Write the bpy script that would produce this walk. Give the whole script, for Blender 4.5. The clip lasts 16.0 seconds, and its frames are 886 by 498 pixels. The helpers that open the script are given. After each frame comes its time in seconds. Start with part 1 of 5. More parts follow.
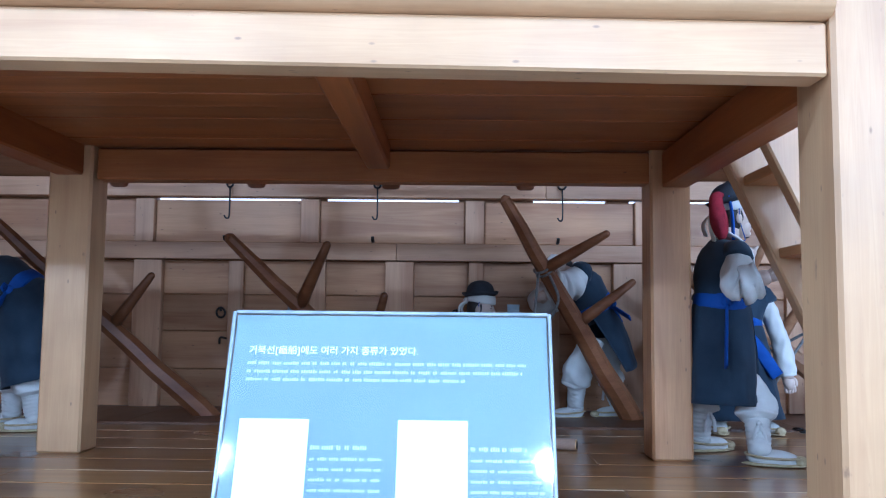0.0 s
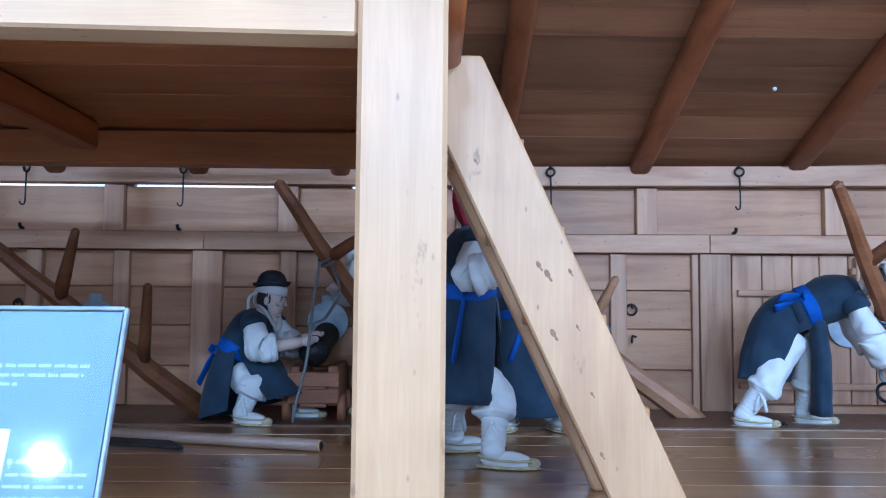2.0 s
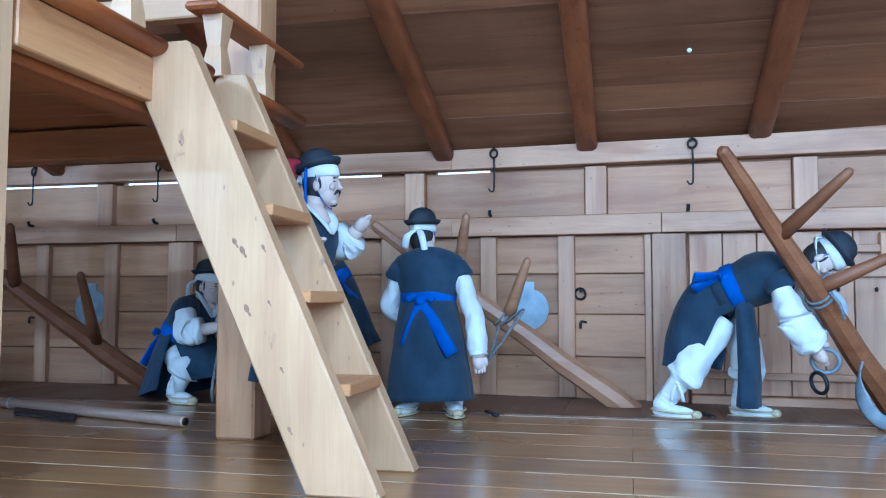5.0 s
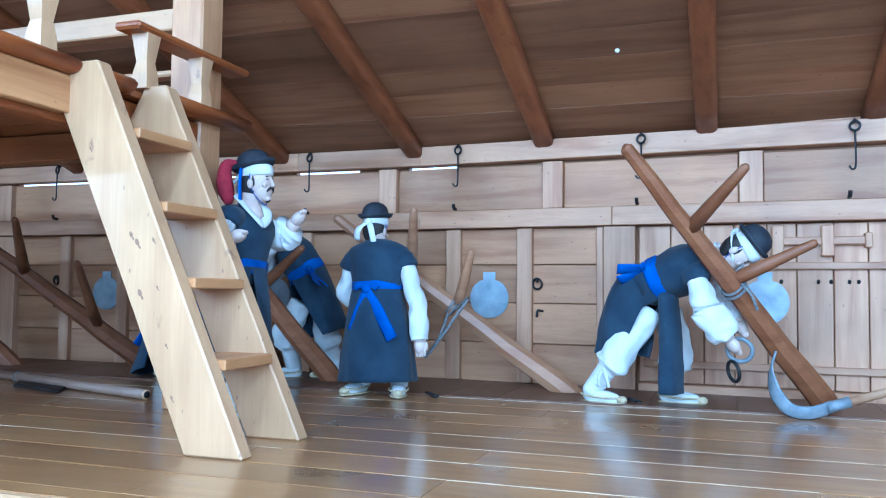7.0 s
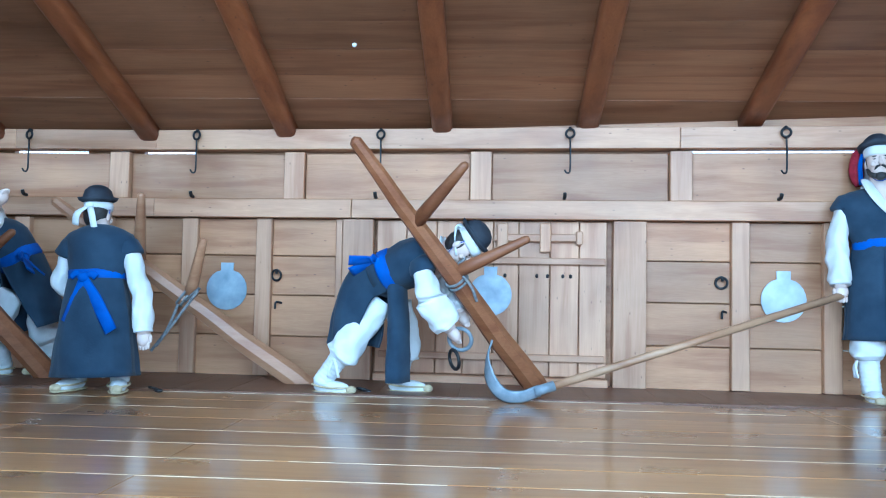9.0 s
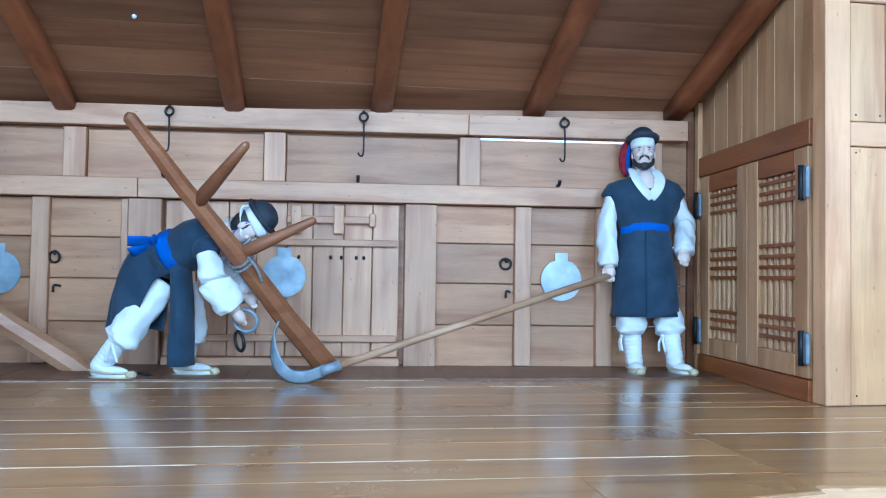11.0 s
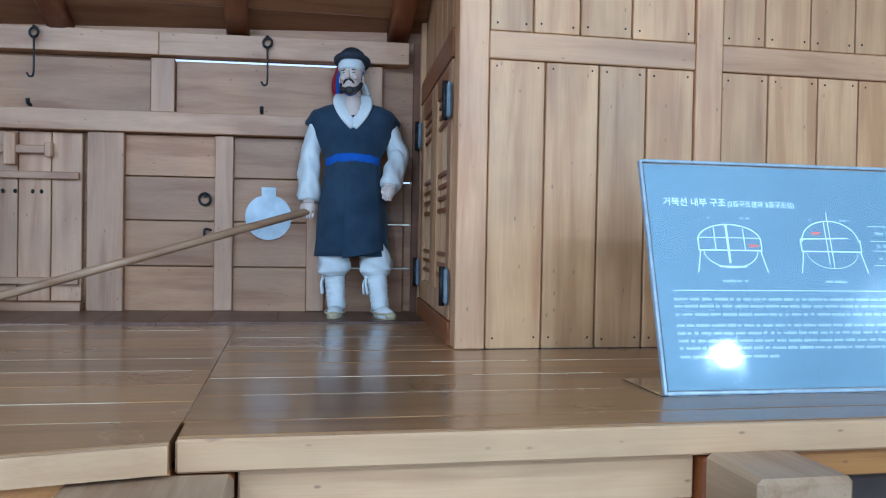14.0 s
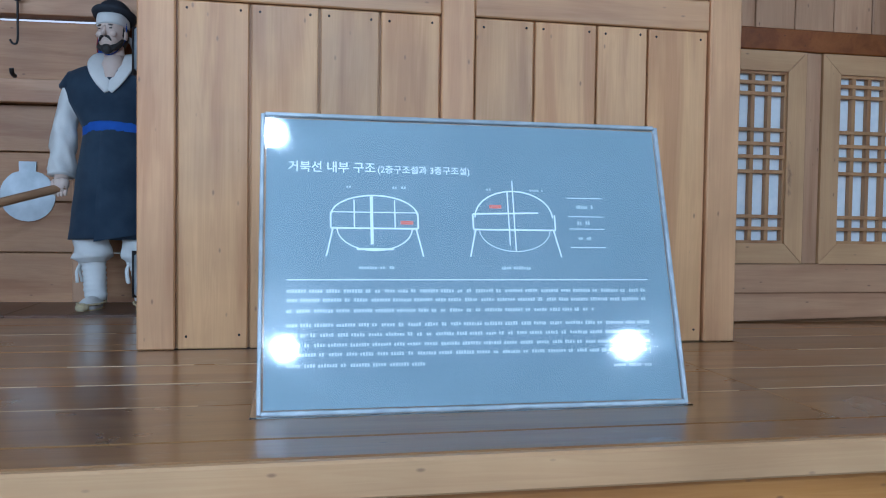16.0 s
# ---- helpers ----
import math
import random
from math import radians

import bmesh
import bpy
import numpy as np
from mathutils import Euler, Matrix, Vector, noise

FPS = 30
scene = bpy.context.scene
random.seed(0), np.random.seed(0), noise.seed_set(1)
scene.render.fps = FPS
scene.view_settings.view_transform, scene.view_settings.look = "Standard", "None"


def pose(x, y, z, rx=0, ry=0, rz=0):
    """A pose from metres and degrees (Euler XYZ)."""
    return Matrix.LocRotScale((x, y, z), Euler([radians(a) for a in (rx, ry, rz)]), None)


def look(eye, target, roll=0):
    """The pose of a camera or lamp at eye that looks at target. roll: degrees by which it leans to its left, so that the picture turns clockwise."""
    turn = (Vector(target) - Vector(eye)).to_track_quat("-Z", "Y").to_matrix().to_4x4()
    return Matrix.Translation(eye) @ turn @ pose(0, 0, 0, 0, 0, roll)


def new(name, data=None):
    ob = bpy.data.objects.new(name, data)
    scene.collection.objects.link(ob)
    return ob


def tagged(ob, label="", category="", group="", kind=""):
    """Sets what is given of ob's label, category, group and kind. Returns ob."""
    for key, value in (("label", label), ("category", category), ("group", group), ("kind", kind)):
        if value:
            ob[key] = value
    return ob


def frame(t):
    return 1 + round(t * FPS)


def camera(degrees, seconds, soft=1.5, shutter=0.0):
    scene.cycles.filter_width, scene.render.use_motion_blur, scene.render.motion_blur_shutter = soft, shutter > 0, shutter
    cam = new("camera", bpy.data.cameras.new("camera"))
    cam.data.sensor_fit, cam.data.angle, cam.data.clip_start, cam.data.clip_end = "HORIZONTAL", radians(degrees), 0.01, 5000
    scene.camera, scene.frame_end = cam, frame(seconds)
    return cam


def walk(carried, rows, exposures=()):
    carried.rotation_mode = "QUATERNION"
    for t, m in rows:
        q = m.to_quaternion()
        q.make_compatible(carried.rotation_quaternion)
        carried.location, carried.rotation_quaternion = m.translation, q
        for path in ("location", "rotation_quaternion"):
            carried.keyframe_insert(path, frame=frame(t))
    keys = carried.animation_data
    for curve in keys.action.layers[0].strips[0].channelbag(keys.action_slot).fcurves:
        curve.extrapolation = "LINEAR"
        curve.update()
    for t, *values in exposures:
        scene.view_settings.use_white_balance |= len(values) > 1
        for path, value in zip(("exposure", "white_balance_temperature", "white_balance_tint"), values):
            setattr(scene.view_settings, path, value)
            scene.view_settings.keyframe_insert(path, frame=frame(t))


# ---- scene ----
cam = camera(57.2, 16.0, 1.1)
PATH = [
    (0, (0.309, 0.098, 1.59), (0.281, 2.091, 1.755), 0.6),
    (0.5, (0.579, 0.206, 1.582), (0.565, 2.199, 1.743), 0.7),
    (1, (0.865, 0.359, 1.588), (0.862, 2.353, 1.742), 0.6),
    (1.5, (1.16, 0.424, 1.611), (1.168, 2.419, 1.758), 0.6),
    (2, (1.508, 0.389, 1.612), (1.525, 2.384, 1.753), 0.5),
    (2.5, (1.742, 0.378, 1.611), (1.765, 2.374, 1.74), 0.4),
    (3, (2.048, 0.495, 1.621), (1.985, 2.489, 1.749), 0.4),
    (3.5, (2.333, 0.687, 1.599), (2.251, 2.68, 1.733), 0.2),
    (4, (2.61, 0.645, 1.594), (2.435, 2.633, 1.714), 0.2),
    (4.2, (2.734, 0.595, 1.585), (2.502, 2.578, 1.707), 0.1),
    (6.3, (3.905, 0.567, 1.534), (3.26, 2.457, 1.646), 0.5),
    (6.5, (4.01, 0.526, 1.546), (3.36, 2.414, 1.654), 0.5),
    (7, (4.1, 0.503, 1.545), (3.448, 2.391, 1.648), 0.6),
    (7.5, (4.165, 0.53, 1.529), (3.567, 2.436, 1.63), 0.8),
    (8, (4.242, 0.563, 1.521), (3.856, 2.523, 1.624), 0.9),
    (8.5, (4.309, 0.569, 1.537), (4.051, 2.55, 1.632), 1.0),
    (9, (4.345, 0.554, 1.52), (4.227, 2.548, 1.621), 1.1),
    (9.5, (4.38, 0.548, 1.513), (4.371, 2.545, 1.615), 1.1),
    (10, (4.451, 0.517, 1.506), (4.564, 2.512, 1.585), 0.7),
    (10.2, (4.497, 0.513, 1.511), (4.656, 2.505, 1.584), 0.8),
    (12.3, (4.999, 0.307, 1.473), (5.353, 2.274, 1.542), 0.5),
    (12.5, (5.129, 0.277, 1.437), (5.482, 2.244, 1.509), 0.6),
    (13, (5.46, 0.384, 1.381), (5.829, 2.35, 1.377), 0.8),
    (13.5, (5.924, 0.578, 1.395), (6.299, 2.543, 1.372), 1.0),
    (14, (6.337, 0.68, 1.404), (6.71, 2.645, 1.37), 1.0),
    (14.5, (6.815, 0.69, 1.409), (7.198, 2.652, 1.357), 0.8),
    (15, (7.154, 0.745, 1.387), (7.531, 2.708, 1.315), 0.9),
    (15.5, (7.418, 0.986, 1.395), (7.795, 2.948, 1.319), 1.0),
    (16, (7.595, 1.06, 1.394), (7.975, 3.022, 1.323), 0.8),
]
EXPOSURES = [(0, 0.0, 4680, 14), (1, -0.02, 4600, 13), (2, -0.05, 4480, 13), (3, -0.1, 4480, 12), (3.5, 0.02, 4560, 9), (4.2, 0.12, 4420, 6), (6.5, 0.50, 4150, 3), (9, 0.58, 4380, 0), (10.2, 0.46, 4400, 1), (12.5, -0.02, 4240, 4), (14, -0.45, 4680, 6), (16, -0.88, 5050, 10)]
walk(cam, [(t, look(eye, target, roll)) for t, eye, target, roll in PATH], EXPOSURES)

# ---- world and light ----
world = bpy.data.worlds.new("world")
scene.world = world
world.use_nodes = True
wn = world.node_tree.nodes
sky = wn.new("ShaderNodeTexSky")
sky.sky_type = "NISHITA"
sky.sun_disc = False
sky.sun_elevation = radians(50)
sky.sun_rotation = radians(180)
world.node_tree.links.new(sky.outputs[0], wn["Background"].inputs[0])
wn["Background"].inputs[1].default_value = 0.12

LAMP_TONE = (0.76, 0.90, 1.0)
# Lamps at x -5.0 and, save 7.5, along y 0.5 are added to brighten.
LAMPS = [(-5.0, -2.0, 3.45, 200), (-1.9, -2.0, 3.45, 125), (1.2, -2.0, 3.45, 85), (4.4, -2.0, 3.45, 125), (7.6, -2.0, 3.45, 120), (11.0, -2.0, 3.45, 150),
         (-3.4, 0.5, 3.95, 85), (-0.3, 0.5, 3.95, 50), (2.8, 0.5, 3.95, 85), (5.2, 0.5, 3.95, 60), (7.5, 0.5, 3.95, 48)]


def lamp_light(loc, power, size):
    d = bpy.data.lights.new("lamp_light", "AREA")
    d.shape, d.size, d.energy, d.color = "DISK", size, power * 0.66, LAMP_TONE
    ob = new("lamp_light", d)
    ob.matrix_world = look(loc, (loc[0], loc[1] + 2.6, loc[2] - 2.0))
    return ob


# Added soft fill in an unseen opening of the south wall, to soften shadows.
added_daylight = bpy.data.lights.new("added_soft_fill", "AREA")
added_daylight.shape, added_daylight.size, added_daylight.size_y, added_daylight.energy, added_daylight.color = "RECTANGLE", 11.8, 1.5, 420.0, (0.80, 0.92, 1.0)
new("added_soft_fill", added_daylight).matrix_world = look((5.5, -5.1, 2.8), (5.5, 4.0, 2.3))

# ---- materials ----
def mat_base(name):
    m = bpy.data.materials.new(name)
    m.use_nodes = True
    return m, m.node_tree.nodes, m.node_tree.links, m.node_tree.nodes["Principled BSDF"]


def ramp(nodes, stops):
    r = nodes.new("ShaderNodeValToRGB")
    while len(r.color_ramp.elements) < len(stops):
        r.color_ramp.elements.new(0.5)
    for e, (p, c) in zip(r.color_ramp.elements, stops):
        e.position, e.color = p, (*c, 1)
    return r


def wood(name, light, dark, axis=0, rough=0.45, tone=0.25, bump=0.15, scale=1.0, coat=0.0, wear=0.0, dents=0.0, streaks=1.0):
    """Planed timber with the grain along one axis (0 x, 1 y, 2 z), each piece of a tone of its own."""
    m, n, l, b = mat_base(name)
    tc, info = n.new("ShaderNodeTexCoord"), n.new("ShaderNodeObjectInfo")
    add = n.new("ShaderNodeVectorMath")
    add.operation = "MULTIPLY_ADD"
    add.inputs[1].default_value = (37.0, 53.0, 71.0)
    l.new(info.outputs["Random"], add.inputs[0])
    l.new(tc.outputs["Object"], add.inputs[2])
    grain, rings = n.new("ShaderNodeMapping"), n.new("ShaderNodeMapping")
    s = [42.0 * scale] * 3
    s[axis] = 0.7 * scale
    grain.inputs["Scale"].default_value = s
    s = [7.0 * scale] * 3
    s[axis] = 0.3 * scale
    rings.inputs["Scale"].default_value = s
    l.new(add.outputs[0], grain.inputs[0])
    l.new(add.outputs[0], rings.inputs[0])
    fine, broad = n.new("ShaderNodeTexNoise"), n.new("ShaderNodeTexNoise")
    fine.inputs["Detail"].default_value, broad.inputs["Detail"].default_value = 5.0, 3.0
    fine.inputs["Roughness"].default_value = 0.65
    broad.inputs["Distortion"].default_value = 0.9
    l.new(grain.outputs[0], fine.inputs[0])
    l.new(rings.outputs[0], broad.inputs[0])
    wave = n.new("ShaderNodeMath")
    wave.operation = "PINGPONG"
    wave.inputs[1].default_value = 0.11
    l.new(broad.outputs[0], wave.inputs[0])
    mixv = n.new("ShaderNodeMath")
    mixv.operation = "MULTIPLY_ADD"
    mixv.inputs[1].default_value = 1.7
    soft_grain = n.new("ShaderNodeMath")
    soft_grain.operation = "MULTIPLY_ADD"
    soft_grain.inputs[1].default_value, soft_grain.inputs[2].default_value = 0.24, 0.38
    l.new(fine.outputs[0], soft_grain.inputs[0])
    l.new(wave.outputs[0], mixv.inputs[0])
    l.new(soft_grain.outputs[0], mixv.inputs[2])
    r = ramp(n, [(0.25, dark), (0.98, light)])
    l.new(mixv.outputs[0], r.inputs[0])
    hsv = n.new("ShaderNodeHueSaturation")
    mr = n.new("ShaderNodeMapRange")
    mr.inputs[3].default_value, mr.inputs[4].default_value = 1.0 - tone, 1.0 + tone
    l.new(info.outputs["Random"], mr.inputs[0])
    blotch = n.new("ShaderNodeTexNoise")
    blotch.inputs["Scale"].default_value = 2.1
    blotch.inputs["Detail"].default_value = 4.0
    l.new(add.outputs[0], blotch.inputs[0])
    mul = n.new("ShaderNodeMath")
    mul.operation = "MULTIPLY_ADD"
    mul.inputs[1].default_value = 0.65
    l.new(blotch.outputs[0], mul.inputs[0])
    sub = n.new("ShaderNodeMath")
    sub.operation = "SUBTRACT"
    sub.inputs[1].default_value = 0.325
    l.new(mr.outputs[0], sub.inputs[0])
    l.new(sub.outputs[0], mul.inputs[2])
    hsv.inputs["Saturation"].default_value = 1.2
    l.new(mul.outputs[0], hsv.inputs["Value"])
    l.new(r.outputs[0], hsv.inputs["Color"])
    # soft reddish streaks along the grain
    smap, streak = n.new("ShaderNodeMapping"), n.new("ShaderNodeTexNoise")
    ss = [11.0 * scale] * 3
    ss[axis] = 0.9 * scale
    smap.inputs["Scale"].default_value = ss
    streak.inputs["Scale"].default_value, streak.inputs["Detail"].default_value, streak.inputs["Distortion"].default_value = 1.0, 3.0, 0.5
    l.new(add.outputs[0], smap.inputs[0])
    l.new(smap.outputs[0], streak.inputs[0])
    kr2 = ramp(n, [(0.36, (0.81, 0.71, 0.645)), (0.50, (1.02, 1.0, 0.98)), (0.66, (1.12, 1.13, 1.13))])
    l.new(streak.outputs[0], kr2.inputs[0])
    tint = n.new("ShaderNodeMix")
    tint.data_type, tint.blend_type = "RGBA", "MULTIPLY"
    tint.inputs[0].default_value = streaks
    l.new(hsv.outputs[0], tint.inputs[6])
    l.new(kr2.outputs[0], tint.inputs[7])
    out = tint.outputs[2]
    if wear:
        scuff_map, scuff = n.new("ShaderNodeMapping"), n.new("ShaderNodeTexNoise")
        scuff_map.inputs["Scale"].default_value = (2.2, 5.0, 1.0)
        scuff_map.inputs["Rotation"].default_value = (0, 0, 0.5)
        scuff.inputs["Scale"].default_value, scuff.inputs["Detail"].default_value, scuff.inputs["Roughness"].default_value = 1.6, 9.0, 0.72
        l.new(tc.outputs["Object"], scuff_map.inputs[0])
        l.new(scuff_map.outputs[0], scuff.inputs[0])
        sr = ramp(n, [(0.60, (0, 0, 0)), (0.74, (0.4, 0.4, 0.4))])
        l.new(scuff.outputs[0], sr.inputs[0])
        smix = n.new("ShaderNodeMix")
        smix.data_type = "RGBA"
        l.new(sr.outputs[0], smix.inputs[0])
        l.new(out, smix.inputs[6])
        smix.inputs[7].default_value = (0.42, 0.39, 0.35, 1)
        out = smix.outputs[2]
    if dents:
        dmap, dn = n.new("ShaderNodeMapping"), n.new("ShaderNodeTexNoise")
        ds = [9.0] * 3
        ds[axis] = 4.0
        dmap.inputs["Scale"].default_value = ds
        dn.inputs["Scale"].default_value, dn.inputs["Detail"].default_value, dn.inputs["Roughness"].default_value = 1.0, 5.0, 0.6
        l.new(add.outputs[0], dmap.inputs[0])
        l.new(dmap.outputs[0], dn.inputs[0])
        dr = ramp(n, [(0.65, (0, 0, 0)), (0.70, (dents, dents, dents))])
        l.new(dn.outputs[0], dr.inputs[0])
        dmix = n.new("ShaderNodeMix")
        dmix.data_type = "RGBA"
        l.new(dr.outputs[0], dmix.inputs[0])
        l.new(out, dmix.inputs[6])
        dmix.inputs[7].default_value = (dark[0] * 0.5, dark[1] * 0.42, dark[2] * 0.40, 1)
        out = dmix.outputs[2]
    # knots
    vor = n.new("ShaderNodeTexVoronoi")
    kmap = n.new("ShaderNodeMapping")
    ks = [3.4] * 3
    ks[axis] = 1.5
    kmap.inputs["Scale"].default_value = ks
    l.new(add.outputs[0], kmap.inputs[0])
    l.new(kmap.outputs[0], vor.inputs[0])
    kr = ramp(n, [(0.035, (1, 1, 1)), (0.095, (0, 0, 0))])
    l.new(vor.outputs["Distance"], kr.inputs[0])
    kmix = n.new("ShaderNodeMix")
    kmix.data_type = "RGBA"
    kfac = n.new("ShaderNodeMath")
    kfac.operation = "MULTIPLY"
    kfac.inputs[1].default_value = 0.75
    l.new(kr.outputs[0], kfac.inputs[0])
    l.new(kfac.outputs[0], kmix.inputs[0])
    l.new(out, kmix.inputs[6])
    kmix.inputs[7].default_value = (dark[0] * 0.45, dark[1] * 0.38, dark[2] * 0.35, 1)
    l.new(kmix.outputs[2], b.inputs["Base Color"])
    rr = n.new("ShaderNodeMapRange")
    rr.inputs[3].default_value, rr.inputs[4].default_value = max(rough - 0.1, 0.05), rough + 0.12 + wear
    l.new(blotch.outputs[0], rr.inputs[0])
    l.new(rr.outputs[0], b.inputs["Roughness"])
    bm_ = n.new("ShaderNodeBump")
    bm_.inputs["Strength"].default_value = bump
    bm_.inputs["Distance"].default_value = 0.004
    l.new(mixv.outputs[0], bm_.inputs["Height"])
    l.new(bm_.outputs[0], b.inputs["Normal"])
    b.inputs["Coat Weight"].default_value = coat
    b.inputs["Coat Roughness"].default_value = 0.16
    return m


def mottled(name, c1, c2, scale=12.0, rough=0.7, metal=0.0, bump=0.1, spec=0.5, sheen=0.0):
    m, n, l, b = mat_base(name)
    tc = n.new("ShaderNodeTexCoord")
    t1, t2 = n.new("ShaderNodeTexNoise"), n.new("ShaderNodeTexNoise")
    t1.inputs["Scale"].default_value, t1.inputs["Detail"].default_value = scale, 4.0
    t2.inputs["Scale"].default_value, t2.inputs["Detail"].default_value = scale * 14, 2.0
    l.new(tc.outputs["Object"], t1.inputs[0])
    l.new(tc.outputs["Object"], t2.inputs[0])
    r = ramp(n, [(0.3, c1), (0.7, c2)])
    l.new(t1.outputs[0], r.inputs[0])
    l.new(r.outputs[0], b.inputs["Base Color"])
    b.inputs["Roughness"].default_value, b.inputs["Metallic"].default_value = rough, metal
    b.inputs["Specular IOR Level"].default_value = spec
    b.inputs["Sheen Weight"].default_value = sheen
    ad = n.new("ShaderNodeMath")
    l.new(t1.outputs[0], ad.inputs[0])
    l.new(t2.outputs[0], ad.inputs[1])
    bu = n.new("ShaderNodeBump")
    bu.inputs["Strength"].default_value, bu.inputs["Distance"].default_value = bump, 0.004
    l.new(ad.outputs[0], bu.inputs["Height"])
    l.new(bu.outputs[0], b.inputs["Normal"])
    return m


def glowing(name, colour, strength):
    m, n, l, b = mat_base(name)
    b.inputs["Emission Color"].default_value = (*colour, 1)
    b.inputs["Emission Strength"].default_value = strength
    b.inputs["Base Color"].default_value = (*colour, 1)
    return m


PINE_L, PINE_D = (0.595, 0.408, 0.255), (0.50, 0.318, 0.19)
WALL_L, WALL_D = (0.435, 0.268, 0.165), (0.315, 0.18, 0.105)
wall_x = wood("cedar_wall_boards", WALL_L, WALL_D, 0, 0.5, 0.16)
wall_z = wood("cedar_wall_posts", (0.52, 0.345, 0.235), (0.40, 0.25, 0.16), 2, 0.5, 0.12)
rail_x = wood("cedar_rails", (0.53, 0.35, 0.235), (0.41, 0.255, 0.165), 0, 0.5, 0.1)
pine_x = wood("pale_pine_x", PINE_L, PINE_D, 0, 0.38, 0.06, dents=0.75, streaks=0.4)
pine_y = wood("pale_pine_y", PINE_L, PINE_D, 1, 0.38, 0.06, dents=0.75, streaks=0.4)
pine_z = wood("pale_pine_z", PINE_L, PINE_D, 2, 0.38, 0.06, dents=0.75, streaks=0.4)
tread_y = wood("orange_pine_treads", (0.54, 0.325, 0.185), (0.42, 0.23, 0.12), 1, 0.4, 0.06)
post_z = wood("brown_pine_post", (0.59, 0.375, 0.225), (0.45, 0.265, 0.155), 2, 0.42, 0.06)
siding_z = wood("pine_siding", (0.67, 0.435, 0.26), (0.53, 0.32, 0.18), 2, 0.42, 0.14, streaks=0.9)
siding_x = wood("pine_siding_rails", (0.63, 0.405, 0.25), (0.52, 0.31, 0.185), 0, 0.42, 0.10, streaks=0.8)
cabin_post = wood("pine_cabin_posts", (0.63, 0.405, 0.25), (0.52, 0.31, 0.185), 2, 0.42, 0.10, streaks=0.8)
door_z = wood("door_wood", (0.50, 0.32, 0.19), (0.37, 0.22, 0.125), 2, 0.45, 0.12)
beam_grey = wood("grey_worn_beam", (0.42, 0.30, 0.20), (0.28, 0.185, 0.115), 1, 0.4, 0.1)
ledge_x = wood("orange_pine_ledge", (0.50, 0.28, 0.14), (0.36, 0.18, 0.08), 0, 0.4, 0.06)
beam_x = wood("brown_beam_x", (0.37, 0.175, 0.095), (0.245, 0.10, 0.05), 0, 0.42, 0.08)
beam_y = wood("brown_beam_y", (0.33, 0.14, 0.075), (0.22, 0.085, 0.042), 1, 0.42, 0.08)
rafter_y = wood("reddish_rafters", (0.265, 0.118, 0.066), (0.165, 0.066, 0.036), 1, 0.5, 0.1)
roof_x = wood("roof_boards", (0.295, 0.162, 0.098), (0.19, 0.096, 0.056), 0, 0.5, 0.30)
deck_x = wood("varnished_deck", (0.345, 0.21, 0.112), (0.235, 0.132, 0.066), 0, 0.28, 0.2, 0.06, 1.0, 0.7, 0.05)
deck_y = wood("dark_deck_margin", (0.15, 0.085, 0.055), (0.085, 0.045, 0.028), 1, 0.4, 0.2)
spar_wood = wood("spar_wood", (0.28, 0.145, 0.085), (0.165, 0.075, 0.042), 0, 0.5, 0.1, 0.2, 0.8)
spar_dark = wood("spar_wood_dark", (0.20, 0.10, 0.06), (0.12, 0.055, 0.03), 0, 0.45, 0.1, 0.2, 0.8)
spar_pale = wood("spar_wood_pale", (0.40, 0.25, 0.165), (0.29, 0.165, 0.10), 0, 0.5, 0.1, 0.2, 0.8)
shaft_wood = wood("shaft_wood", (0.45, 0.31, 0.21), (0.33, 0.21, 0.13), 0, 0.4, 0.1)
pole_grey = wood("weathered_pole", (0.30, 0.22, 0.17), (0.18, 0.12, 0.09), 0, 0.35, 0.1)
red_door = wood("reddish_frame", (0.30, 0.135, 0.07), (0.20, 0.08, 0.04), 1, 0.42, 0.06)
knot_wood = mottled("knot_wood", (0.24, 0.12, 0.06), (0.36, 0.20, 0.11), 60, 0.6, 0, 0.4)
iron = mottled("black_iron", (0.012, 0.012, 0.013), (0.035, 0.033, 0.032), 30, 0.5, 0.6, 0.2)
steel_blue = mottled("blue_grey_steel", (0.17, 0.20, 0.225), (0.29, 0.325, 0.35), 18, 0.6, 0.35, 0.12)
disc_grey = mottled("pale_grey_plate", (0.32, 0.36, 0.385), (0.52, 0.565, 0.59), 9, 0.35, 0.1, 0.06)
disc_blue = mottled("blue_grey_plate", (0.19, 0.25, 0.285), (0.38, 0.43, 0.47), 8, 0.35, 0.2, 0.06)
cloth_dark = mottled("dark_navy_cotton", (0.018, 0.031, 0.052), (0.033, 0.052, 0.079), 7, 0.9, 0, 0.25, 0.2, 0.1)
cloth_white = mottled("white_cotton", (0.60, 0.60, 0.575), (0.74, 0.74, 0.71), 6, 0.9, 0, 0.25, 0.2)
cloth_blue = mottled("royal_blue_sash", (0.016, 0.06, 0.28), (0.03, 0.10, 0.42), 9, 0.8, 0, 0.2, 0.3)
cloth_red = mottled("crimson_plume", (0.22, 0.006, 0.02), (0.36, 0.015, 0.035), 30, 0.8, 0, 0.5)
felt = mottled("black_felt", (0.010, 0.012, 0.018), (0.028, 0.032, 0.042), 14, 0.75, 0, 0.2)
skin = mottled("figure_skin", (0.56, 0.43, 0.35), (0.64, 0.51, 0.43), 8, 0.5, 0, 0.05)
hair = mottled("black_hair", (0.012, 0.010, 0.009), (0.03, 0.025, 0.022), 40, 0.6, 0, 0.4)
